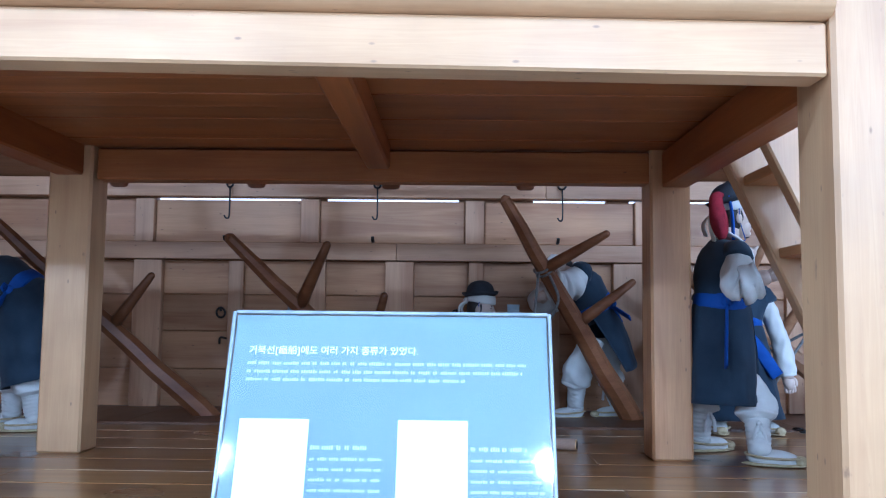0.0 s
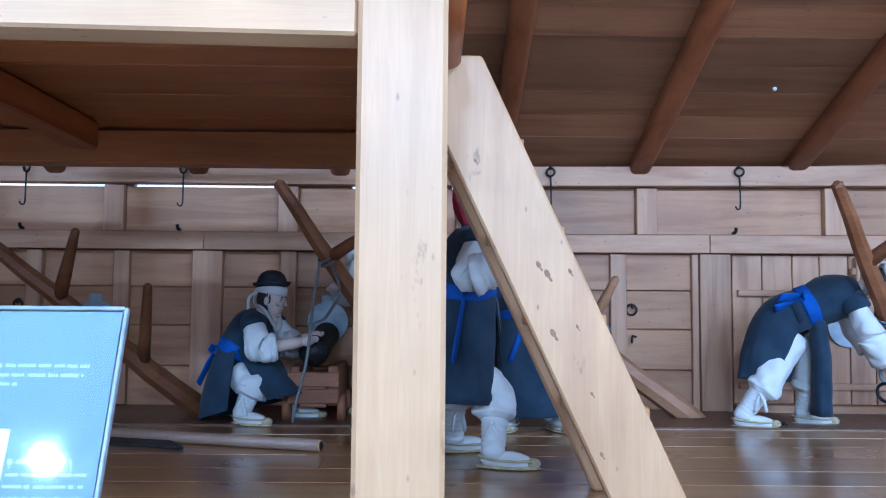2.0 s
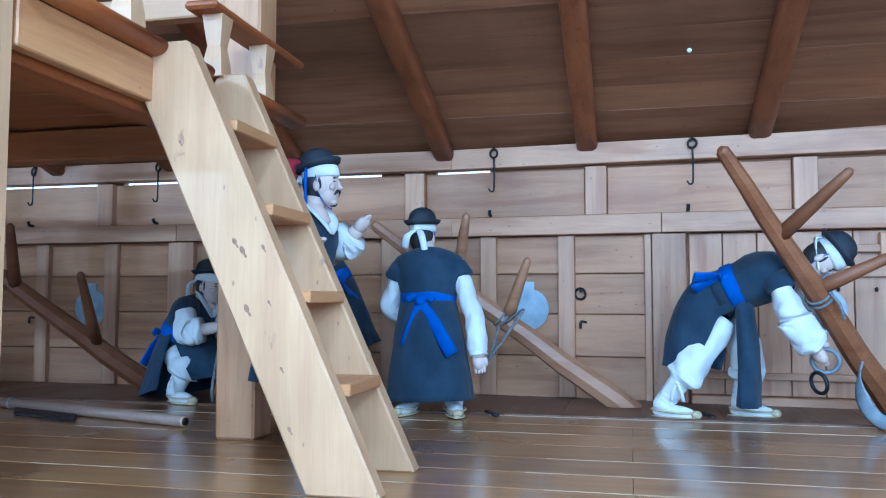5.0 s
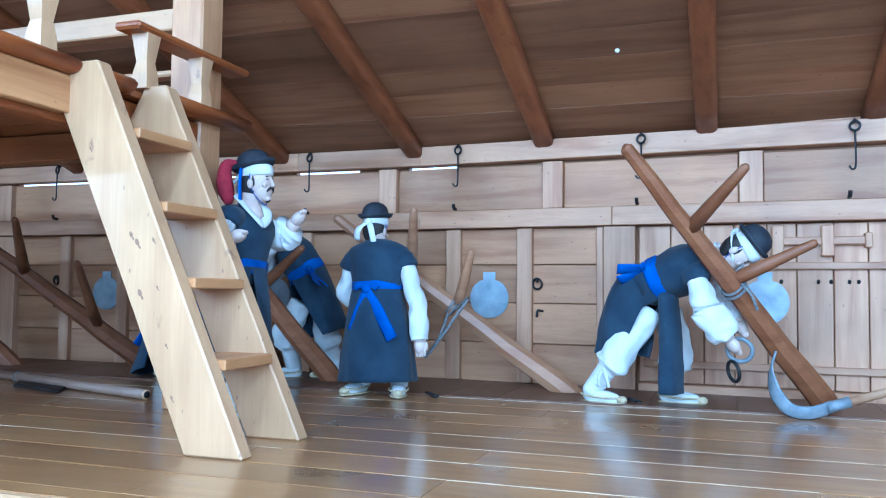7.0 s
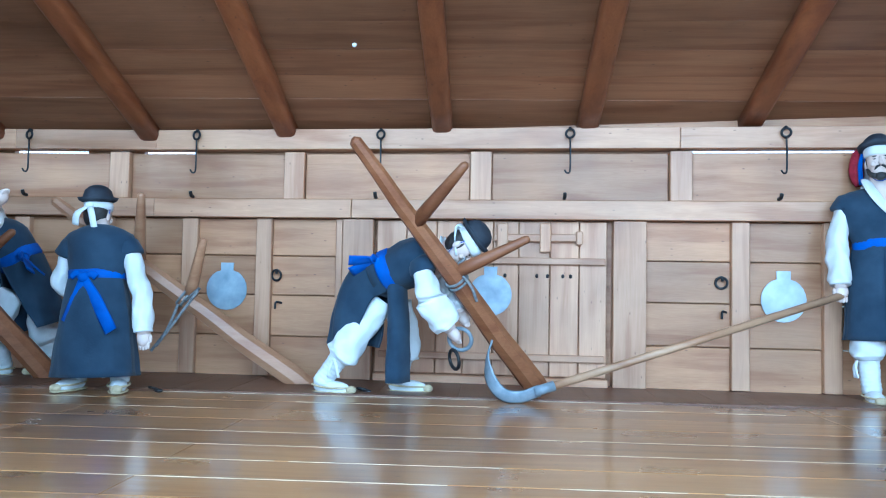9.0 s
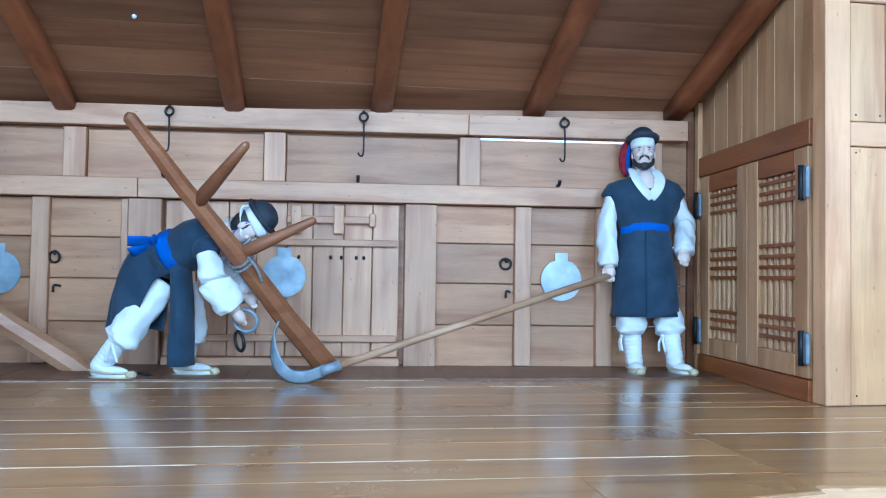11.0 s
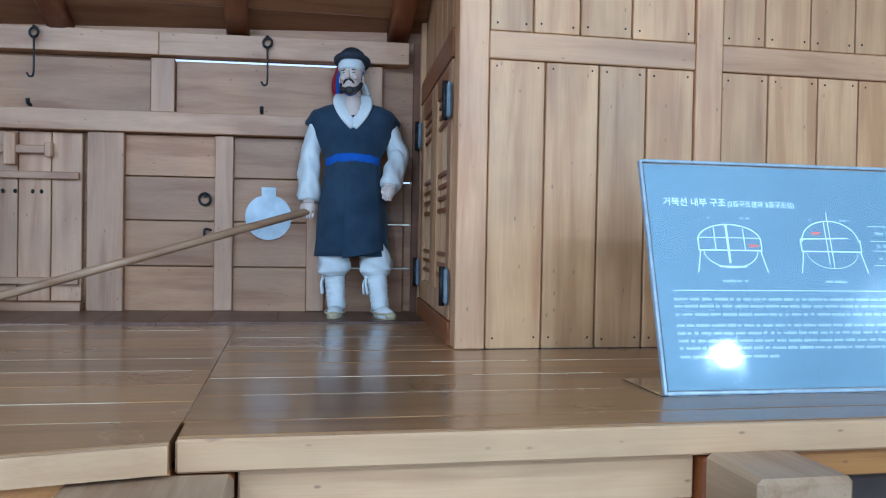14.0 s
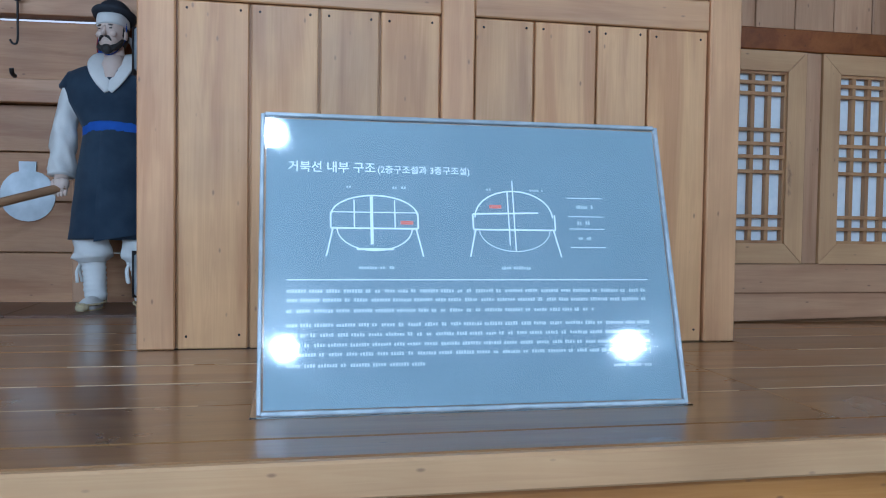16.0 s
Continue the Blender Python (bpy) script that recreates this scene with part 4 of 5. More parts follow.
for i, v in enumerate((0.68, 0.622, 0.565)):
    ink("text_line", words(W - 0.27, W - 0.22, H * v, 0.014, 30 + i))
for cx, twin in ((0.30, 0), (0.69, 1)):
    vb, wd = H * 0.602, 0.118
    arc = [(cx + wd * math.cos(a) * (1.0 if not twin else 0.95), vb + 0.035 + (0.058 if not twin else 0.078) * math.sin(a)) for a in [math.pi * k / 14 for k in range(15)]]
    line(arc, 0.0035)
    hull = [(cx + wd * 0.86 * math.cos(a), vb + 0.0 + 0.062 * math.sin(a)) for a in [math.pi + math.pi * k / 14 for k in range(15)]]
    line(hull, 0.0018 if twin else 0.0028)
    line([(cx - wd, vb), (cx + wd, vb)], 0.004)
    if not twin:
        line([(cx - wd, vb + 0.045), (cx + wd, vb + 0.045)], 0.0025)
        for dx in (-0.055, 0.055):
            line([(cx + dx, vb), (cx + dx, vb + 0.08)], 0.003)
        line([(cx - 0.05, vb - 0.058), (cx + 0.05, vb - 0.058)], 0.005)
    else:
        line([(cx - wd, vb + 0.045), (cx + wd * 0.6, vb + 0.05)], 0.004)
        line([(cx, vb - 0.06), (cx, vb + 0.145)], 0.003)
    line([(cx - 0.008 * (1 + twin), vb - 0.045), (cx - 0.008 * (1 + twin), vb + (0.09 if not twin else 0.11))], 0.007 if not twin else 0.003)
    for dx in (-1, 1):
        line([(cx + dx * wd, vb), (cx + dx * wd, vb + 0.045)], 0.004)
        line([(cx + dx * wd * 0.95, vb), (cx + dx * (wd + 0.012), vb - 0.078)], 0.0035)
    ink("text_line", words(cx - 0.045, cx + 0.05, vb - 0.115, 0.012, 50 + twin))
    ink("text_line", words(cx - 0.075, cx - 0.05, vb + 0.112, 0.009, 55 + twin))
    ink("text_line", words(cx + 0.05, cx + 0.09, vb + 0.112, 0.009, 57 + twin))
    ink("red_mark", [(cx + 0.07 - 0.14 * twin, cx + 0.105 - 0.14 * twin, vb + 0.012 + 0.05 * twin, vb + 0.022 + 0.05 * twin)], print_red)

sg, W, H, text, ink, line, words = sign_board(-0.405, 0.620, 2.52, 2.75, 1.594, "", "slate blue acrylic information sign with white pictures and writing")
text("거북선[龜船]에도 여러 가지 종류가 있었다.", 0.06, H * 0.81, 0.0305)
for rown, (v, u1) in enumerate(((0.757, 0.99), (0.72, 0.98), (0.685, 0.79))):
    ink("text_line", words(0.06, 0.06 + (W - 0.13) * u1, H * v, 0.014, 90 + rown))
for k, u in enumerate((0.055, 0.545)):
    ink("picture", [(u, u + 0.215, H * 0.06, H * 0.525)])
    ink("text_line", words(u + 0.225, u + 0.40, H * 0.395, 0.018, 120 + k))
    for j in range(8):
        ink("text_line", words(u + 0.225, u + 0.445, H * (0.352 - 0.042 * j), 0.012, 140 + 10 * k + j))


# ---- leaning forked spars ----
def spar(a, b, branches, mat, label, r0=0.034, r1=0.074):
    a, b = Vector(a), Vector(b)
    t = thing("forked_spar", b, label, "spar", "forked spars leaning on the deck")
    bmx = bmesh.new()
    n = 9
    pts = [a.lerp(b, i / n) + Vector((0.006 * math.sin(i * 1.7), 0, 0.006 * math.cos(i * 2.1))) for i in range(n + 1)]
    d = (b - a).normalized()
    loft(bmx, [a - d * 0.02] + pts + [b + d * 0.16], [r0 * 0.55, r0] + [r0 + (r1 - r0) * (i / n) ** 0.8 for i in range(1, n)] + [r1, r1 * 0.96], (0.2, 1, 0), 8)
    for fc in bmx.faces:
        fc.smooth = False
    bmesh.ops.bisect_plane(bmx, geom=bmx.verts[:] + bmx.edges[:] + bmx.faces[:], plane_co=(0, 0, DECK + 0.013), plane_no=(0, 0, -1), clear_outer=True)
    bmesh.ops.holes_fill(bmx, edges=[e for e in bmx.edges if e.is_boundary])
    part("shaft", bmx, mat, t)
    for p, q in branches:
        p, q = Vector(p), Vector(q)
        # root on the shaft's own line
        s = max(0.0, min(1.0, (p - a).dot(d) / (b - a).length))
        root = a.lerp(b, s)
        bmx = bmesh.new()
        e = (q - root).normalized()
        loft(bmx, [root, root.lerp(q, 0.35), root.lerp(q, 0.8), q, q + e * 0.015], [0.041, 0.037, 0.028, 0.023, 0.012], (0, 1, 0), 10)
        part("branch", bmx, mat, t)
    return t


def lashing(p, d, r, tails, label):
    """Rope turns round a spar at p, whose line runs along d, with hanging ends."""
    t = thing("rope", p, label, "rope", "ropes")
    d = Vector(d).normalized()
    for k in (-0.014, 0.014):
        part("turn", ring_mesh(Vector(p) + d * k, r, 0.008, d + Vector((0.2 * k * 10, 0.1, 0.0)), 24), rope_mat, t)
    for pts in tails:
        part("rope_end", tube(pts, 0.009, 8), rope_mat, t)
    return t


S4a, S4b = (3.64, 4.66, 2.27), (4.61, 5.56, 0.965)
spar(S4a, S4b, [((3.92, 4.92, 1.86), (4.205, 4.68, 2.16)), ((4.13, 5.115, 1.61), (4.544, 5.06, 1.81))], spar_wood, "reddish brown forked timber spar leaning over the deck")
spar((1.64, 5.43, 2.02), (3.10, 5.68, 0.95), [((2.46, 5.56, 1.43), (2.61, 5.36, 1.79)), ((2.15, 5.5, 1.65), (2.264, 5.25, 2.05))], spar_pale, "light brown forked timber spar leaning against the wall")
spar((0.61, 4.985, 2.297), (1.48, 5.64, 0.965), [((0.88, 5.2, 1.90), (1.228, 4.98, 2.097)), ((1.126, 5.35, 1.56), (1.452, 5.3, 1.822))], spar_wood, "reddish brown forked timber spar with rope")
spar((-0.98, 4.70, 2.02), (0.0, 5.6, 0.965), [((-0.62, 5.03, 1.65), (-0.42, 4.73, 1.995)), ((-0.25, 5.36, 1.25), (-0.108, 4.97, 1.711))], spar_dark, "dark brown forked timber spar behind the sign")
spar((-2.62, 5.1, 2.20), (-1.40, 5.6, 0.965), [((-1.9, 5.4, 1.52), (-1.637, 5.3, 1.835))], spar_dark, "dark brown forked timber spar beside the post")
lashing((0.87, 5.195, 1.89), (0.88, 0.64, -1.335), 0.056, [[(0.83, 5.12, 1.86), (0.80, 5.08, 1.6), (0.77, 5.1, 1.3), (0.70, 5.15, 1.02), (0.68, 5.2, 0.93)], [(0.9, 5.13, 1.85), (0.95, 5.1, 1.7), (0.88, 5.1, 1.55), (0.80, 5.1, 1.5)]], "grey rope lashed round the forked spar")
lashing((2.43, 5.565, 1.45), (1.46, 0.25, -1.07), 0.064, [[(2.46, 5.49, 1.42), (2.58, 5.40, 1.5), (2.48, 5.38, 1.35), (2.34, 5.36, 1.15)], [(2.42, 5.48, 1.40), (2.39, 5.40, 1.25), (2.31, 5.36, 1.12)]], "grey rope lashed round the pale spar")
lashing((4.155, 5.138, 1.575), (0.97, 0.9, -1.3), 0.062, [[(4.19, 5.08, 1.60), (4.24, 5.09, 1.54), (4.27, 5.12, 1.46)], [(4.12, 5.09, 1.60), (4.16, 5.10, 1.66), (4.20, 5.12, 1.70)]], "grey rope lashed round the reddish spar")
sh = thing("iron_shackle", (4.1, 5.28, 1.12), "dark iron shackle held by the bending figure", "shackle")
part("ring", ring_mesh((4.18, 5.15, 1.245), 0.065, 0.012, (0.2, 1, 0.3)), steel_blue, sh)
part("ring", ring_mesh((4.148, 5.16, 1.13), 0.055, 0.010, (1, 0.6, 0.2)), iron, sh)

# ---- sickle pole held by the standing figure ----
sk = thing("hooked_pole", (4.45, 5.12, DECK), "long wooden pole with a curved steel hook blade", "polearm")
part("shaft", tube([(4.64, 5.15, 0.975), (6.47, 5.57, 1.54)], 0.023, 12), shaft_wood, sk)
bl = bmesh.new()
cp = spline([(4.36, 5.17, 1.245), (4.335, 5.15, 1.14), (4.355, 5.12, 1.03), (4.42, 5.11, 0.95), (4.52, 5.12, 0.935), (4.63, 5.15, 0.97)], 5)
loft(bl, cp, [(0.004 + 0.034 * min(1, i / 8), 0.007) for i in range(len(cp))], (0.2, -0.2, 1), 8)
part("blade", bl, steel_blue, sk)
part("socket", tube([(4.60, 5.143, 0.962), (4.71, 5.167, 0.997)], 0.029, 12), steel_blue, sk)

# ---- pole on the deck and cannon ----
pl = thing("deck_pole", (0.0, 4.6, DECK), "weathered wooden pole with a dark iron head lying on the deck", "pole")
part("shaft", tube([(0.95, 4.41, 0.93), (-0.75, 4.92, 0.93)], 0.03, 12), pole_grey, pl)
part("end_face", tube([(0.95, 4.41, 0.93), (0.956, 4.408, 0.93)], 0.0285, 12), pine_x, pl)
# Flat black disc in place of a hole, for the shade inside the hollow end.
part("bore_shade", tube([(0.9562, 4.4079, 0.93), (0.9575, 4.4075, 0.93)], 0.021, 12), iron, pl)
part("head", prism([(-0.60, 5.05), (-0.05, 4.93), (0.28, 4.44), (-0.22, 4.58)], DECK + 0.002, DECK + 0.016, 2), iron, pl, "dark flat iron blade")
part("binding", ring_mesh((-0.45, 4.831, 0.93), 0.031, 0.006, (1, -0.3, 0)), rope_mat, pl)

cn = thing("cannon", (0.76, 5.6, DECK), "small black cannon on a reddish wooden block carriage", "cannon")
for x0, x1 in ((0.62, 0.68), (0.85, 0.915)):
    part("cheek", B(x0, x1, 5.42, 5.95, 1.0, 1.24, 0.008), spar_wood, cn)
part("bed", B(0.683, 0.847, 5.40, 5.95, 0.99, 1.18, 0.008), spar_wood, cn)
for z in (1.06, 1.16):
    part("end_board", B(0.61, 0.925, 5.385, 5.398, z - 0.045, z + 0.045, 0.006), spar_wood, cn)
for x in (0.60, 0.935):
    for y in (5.47, 5.85):
        part("wheel", tube([(x - 0.02, y, 0.985), (x + 0.02, y, 0.985)], 0.085, 18), spar_wood, cn)
bb = bmesh.new()
loft(bb, [(0.765, 5.33, 1.33), (0.765, 5.36, 1.33), (0.765, 5.40, 1.33), (0.764, 5.7, 1.37), (0.763, 5.92, 1.40), (0.763, 5.99, 1.41)], [0.03, 0.075, 0.095, 0.085, 0.075, 0.088], (1, 0, 0), 18)
part("barrel", bb, iron, cn)

for x, y, r in ((3.60, 5.36, 0.035), (2.42, 5.16, 0.03)):
    cl = thing("deck_ring", (x, y, DECK), "small grey iron ring and cleat on the deck", "ring", "rings on the deck")
    part("ring", ring_mesh((x, y, DECK + 0.024), r, 0.006, (0.2, 0.3, 1)), iron, cl)
    lump = bmesh.new()
    ball(lump, (x + 0.03, y, DECK + 0.012), (0.026, 0.014, 0.012), 0, None, 10)
    part("cleat", lump, iron, cl, "", True)

# ---- costumed mannequins ----
FIG = [cloth_dark, cloth_white, cloth_blue, skin, felt, hair, straw, cloth_red]
DARK, WHITE, BLUE, SKIN, FELT, HAIR, STRAW, RED = range(8)


def ribbon(bm, pts, w, side, mat):
    q = spline(pts, 4)
    loft(bm, q, [(w * (0.6 + 0.4 * min(1, i / 4)), 0.008) for i in range(len(q))], side, 8, mat)


def coat_skirt(bm, pts, rr, S, gap=None, width=0.0, fold=0.04, waves=6, phase=0.7):
    """A cloth skirt with a thickness, hanging along pts; it parts towards gap, wider towards the hem."""
    pts = [Vector(p) for p in pts]
    seg, outer, inner = 54, [], []
    for i, p in enumerate(pts):
        t = (pts[min(i + 1, len(pts) - 1)] - pts[max(i - 1, 0)]).normalized()
        u = (S - t * S.dot(t)).normalized()
        v = t.cross(u)
        s = i / (len(pts) - 1)
        g = math.atan2(v.dot(Vector(gap)), u.dot(Vector(gap))) if gap else 0.0
        half = width * s ** 0.8 + 0.004
        ra, rb = [], []
        for k in range(seg + 1):
            a = g + half + (2 * math.pi - 2 * half) * k / seg
            w = 1 + fold * s * math.sin(waves * a + phase + 0.25 * i) + 0.45 * fold * s * math.sin(2.6 * waves * a + 2.0 + phase)
            q = u * (rr[i][0] * math.cos(a)) + v * (rr[i][1] * math.sin(a))
            w += 0.05 * noise.noise((p + q) * 7.0) * min(1.0, 0.3 + s)
            ra.append(bm.verts.new(p + q * w))
            rb.append(bm.verts.new(p + q * (w - 0.05)))
        outer.append(ra)
        inner.append(rb)
    fs = []
    for rows, flip in ((outer, False), (inner, True)):
        for a, b in zip(rows, rows[1:]):
            for k in range(seg):
                f = (a[k], a[k + 1], b[k + 1], b[k])
                fs.append(bm.faces.new(f[::-1] if flip else f))
    for k in range(seg):
        fs.append(bm.faces.new((outer[-1][k], outer[-1][k + 1], inner[-1][k + 1], inner[-1][k])))
    for i in range(len(pts) - 1):
        for k in (0, seg):
            fs.append(bm.faces.new((outer[i][k], outer[i + 1][k], inner[i + 1][k], inner[i][k])))
    for f in fs:
        f.material_index, f.smooth = DARK, True


def figure(label, pelvis, neck, head, face, arms, legs, hem, skirt=((0.16, 0.13), (0.24, 0.20)), shoulder=0.21, hat=1.0, plume=False, beard=False, sash=None, collar=True, hat_axis=None, depth=0.125, skirt_fold=0.04, belt=0.03, sleeve=1.0, gaze=None, tail_side=None, spread=0.105, cuff=0.86, gap=None, gap_width=0.0, skirt_path=None, panels=(), flap=False, lapel=0.11):
    """One mannequin as a single mesh. face: the way it looks; arms: (shoulder, elbow, hand); legs: (hip, knee, ankle, toe way)."""
    bm = bmesh.new()
    P, N, Hd = Vector(pelvis), Vector(neck), Vector(head)
    F = Vector(face).normalized()
    up = (N - P).normalized()
    S = F.cross(Vector((0, 0, 1)))
    S = S.normalized() if S.length > 0.1 else Vector((1, 0, 0))
    # vest
    L = N - P
    prof = [(-0.06, 0.150, 1.0), (0.05, 0.150, 0.96), (0.16, 0.158, 1.0), (0.32, 0.5 * (0.165 + shoulder * 0.84), 1.06), (0.5, shoulder * 0.93, 1.12), (0.66, shoulder * 0.99, 1.10), (0.78, shoulder * 1.0, 1.0), (0.87, shoulder * 0.90, 0.86), (0.94, shoulder * 0.66, 0.70), (1.0, 0.075, 0.55)]
    loft(bm, [P + L * s for s, a, d in prof], [(a, depth * d) for s, a, d in prof], S, 32, DARK, 0.02, 4, True, 0.0, 0.07)
    for sh, el, ha in arms:
        sh, el, ha = Vector(sh), Vector(el), Vector(ha)
        mid = sh.lerp(N - up * 0.08, 0.4)
        # short flap of the vest over the shoulder
        loft(bm, [mid, sh, sh.lerp(el, 0.07), sh.lerp(el, 0.13)], [0.078, 0.076, 0.076, 0.070], F, 18, DARK, 0.03, 3, True, 0.4, 0.06)
        q = spline([sh, sh.lerp(el, 0.5), el, el.lerp(ha, cuff * 0.55), el.lerp(ha, cuff)], 11)
        n = len(q) - 1
        rr = []
        for i in range(n + 1):
            s = i / n
            r = (1 + (sleeve - 1) * min(1.0, s * 2.2)) * (0.060 + 0.010 * s) * (1.0 if s < 0.95 else 0.93)
            rr.append((r, r * 0.84))
        loft(bm, q, rr, F, 32, WHITE, 0.05, 3, True, 0.6, 0.11, 0.15)
        w = (ha - el).normalized()
        loft(bm, [el.lerp(ha, cuff - 0.1), el.lerp(ha, 0.5 + cuff / 2), ha - w * 0.03], [0.040, 0.036, 0.030], F, 12, SKIN)
        ball(bm, ha, (0.041, 0.034, 0.05), SKIN, w.to_track_quat("Z", "Y").to_matrix().to_4x4())
        sidev = w.cross(F)
        for k in range(4):
            fo = ha + sidev * (0.017 * (k - 1.5)) + w * (0.046 - 0.004 * abs(k - 1.5))
            ball(bm, fo, (0.0105, 0.0115, 0.026), SKIN, w.to_track_quat("Z", "Y").to_matrix().to_4x4(), 8)
        ball(bm, ha + sidev * 0.04 + w * 0.005, (0.012, 0.013, 0.028), SKIN, w.to_track_quat("Z", "Y").to_matrix().to_4x4(), 8)
    # skirt of the coat
    h = Vector(hem)
    (a0, a1), (b0, b1) = skirt
    K = 16
    way = spline([P + up * 0.06] + [Vector(p) for p in skirt_path] + [h], 8) if skirt_path else [(P + up * 0.06).lerp(h, i / (K - 1)) for i in range(K)]
    rr = [(a0 + (b0 - a0) * (i / (len(way) - 1)) ** 0.8, a1 + (b1 - a1) * (i / (len(way) - 1)) ** 0.8) for i in range(len(way))]
    coat_skirt(bm, way, rr, S, gap, gap_width, skirt_fold)
    for pts, radii in panels:
        q = spline(pts, 6)
        loft(bm, q, [(radii[0][0] + (radii[1][0] - radii[0][0]) * i / (len(q) - 1), radii[0][1] + (radii[1][1] - radii[0][1]) * i / (len(q) - 1)) for i in range(len(q))], S, 28, DARK, 0.07, 5, True, 0.4, 0.06)
    if flap:
        # the coat's outer front, lapped over with a slanting hem
        cols, rows = 12, 8
        grid = []
        for i in range(cols + 1):
            s = i / cols
            a = -0.25 + 1.15 * s
            drop = 1.02 - 0.09 * s
            col = []
            for j in range(rows + 1):
                d = drop * j / rows
                c = (P + up * 0.05).lerp(h, d)
                wx, wy = a0 + (b0 - a0) * d ** 0.8 + 0.006, a1 + (b1 - a1) * d ** 0.8 + 0.016
                e = 0.0 if i in (0, cols) or j == rows else 0.010
                col.append(bm.verts.new(c - S * (math.sin(a) * (wx + e)) + F * (math.cos(a) * (wy + e))))
            grid.append(col)
        for ca, cb in zip(grid, grid[1:]):
            for j in range(rows):
                f = bm.faces.new((ca[j], cb[j], cb[j + 1], ca[j + 1]))
                f.material_index, f.smooth = DARK, True
    # blue sash
    loft(bm, [P + up * belt, P + up * (belt + 0.012), P + up * (belt + 0.068), P + up * (belt + 0.08)], [(0.158, depth * 1.02), (0.166, depth * 1.1), (0.166, depth * 1.1), (0.160, depth * 1.02)], S, 28, BLUE, 0.02, 5, True, 0.0, 0.04)
    if sash:
        k0 = P + up * (belt + 0.04) + Vector(sash[0])
        ball(bm, k0, (0.034, 0.028, 0.03), BLUE)
        for dx in (-1, 1):
            T = Vector(tail_side) if tail_side else S
            ribbon(bm, [k0, k0 + T * (spread * 0.45 * dx) + Vector(sash[1]) * 0.42, k0 + T * (spread * dx) + Vector(sash[1]) * (1.0 if dx > 0 else 0.86)], 0.040, T, BLUE)
            ribbon(bm, [k0, k0 + S * (0.05 * dx) + Vector((0, 0, 0.02)), k0 + S * (0.08 * dx)], 0.022, Vector((0, 0, 1)), BLUE)
    # baggy trousers, bound leggings, socks and straw sandals
    for hip, knee, ankle, toe in legs:
        hip, knee, ankle, toe = Vector(hip), Vector(knee), Vector(ankle), Vector(toe).normalized()
        side = toe.cross(Vector((0, 0, 1)))
        q = spline([hip, hip.lerp(knee, 0.55), knee, knee.lerp(ankle, 0.24), knee.lerp(ankle, 0.42)], 9)
        n = len(q) - 1
        loft(bm, q, [0.078 + 0.017 * math.sin(math.pi * min(1.0, i / n / 0.86) * 0.5) - (0.028 * ((i / n - 0.86) / 0.14) if i / n > 0.86 else 0.0) for i in range(n + 1)], toe, 32, WHITE, 0.06, 4, True, 0.8, 0.12, 0.16)
        loft(bm, [knee.lerp(ankle, 0.32 + 0.68 * i / 24) for i in range(25)] + [ankle - Vector((0, 0, 0.03))], [0.062 - 0.008 * i / 24 + 0.0025 * math.sin(i * 1.9) for i in range(25)] + [0.052], toe, 24, WHITE, 0.02, 3, True, 0.0, 0.05, 0.05)
        kb = knee.lerp(ankle, 0.44) + side * 0.066
        ball(bm, kb, (0.014, 0.016, 0.014), WHITE, None, 8)
        for dk in (-0.018, 0.022):
            ribbon(bm, [kb, kb + side * 0.012 + toe * dk - Vector((0, 0, 0.04)), kb + side * 0.004 + toe * dk * 1.6 - Vector((0, 0, 0.10))], 0.010, toe, WHITE)
        base = Vector((ankle.x, ankle.y, ankle.z - 0.045)) + toe * 0.055
        tm = Matrix((side.to_3d(), toe, Vector((0, 0, 1)))).transposed().to_4x4()
        ball(bm, base, (0.047, 0.118, 0.040), WHITE, tm)
        ball(bm, base + toe * 0.04 - Vector((0, 0, 0.012)), (0.044, 0.075, 0.028), WHITE, tm)
        ball(bm, base + toe * 0.01 - Vector((0, 0, 0.029)), (0.056, 0.150, 0.011), STRAW, tm)
        ball(bm, base + toe * 0.125 - Vector((0, 0, 0.008)), (0.034, 0.032, 0.024), STRAW, tm, 10)
        for dx in (-1, 1):
            loft(bm, spline([base + toe * 0.12 + side * (0.02 * dx) + Vector((0, 0, 0.004)), base + toe * 0.05 + side * (0.054 * dx) + Vector((0, 0, 0.004)), base - toe * 0.05 + side * (0.055 * dx) + Vector((0, 0, 0.008)), base - toe * 0.12 + side * (0.02 * dx) + Vector((0, 0, 0.016))], 5), [0.006] * 16, (0, 0, 1), 6, STRAW)
    # neck, collar and head
    hu = (Hd - N).normalized() if hat_axis is None else Vector(hat_axis).normalized()
    loft(bm, [N - up * 0.08, N.lerp(Hd, 0.7)], [0.056, 0.050], S, 14, SKIN)
    if collar:
        loft(bm, [N - up * lapel * 0.62 + F * (depth * 0.90), N - up * 0.03 + F * (depth * 0.52), N + up * 0.03], [(0.030, 0.026), (0.056, 0.045), (0.052, 0.05)], S, 14, SKIN)
        for dx in (-1, 1):
            q = spline([N - F * 0.058 + up * 0.05 + S * (0.015 * dx), N + up * 0.04 + S * (0.062 * dx), N - up * lapel * 0.15 + S * (0.072 * dx) + F * (depth * 0.66), N - up * lapel * 0.6 + S * (0.042 * dx) + F * (depth * 1.0), N - up * lapel - S * (0.004 * dx) + F * (depth * 1.14)], 5)
            loft(bm, q, [((0.030 + 0.016 * math.sin(math.pi * i / (len(q) - 1))) * lapel / 0.165, 0.009) for i in range(len(q))], S * dx + F * 0.15 + up * 0.1, 10, WHITE)
    G = Vector(gaze).normalized() if gaze else F
    FH = G - hu * G.dot(hu)
    FH = FH.normalized() if FH.length > 0.05 else F
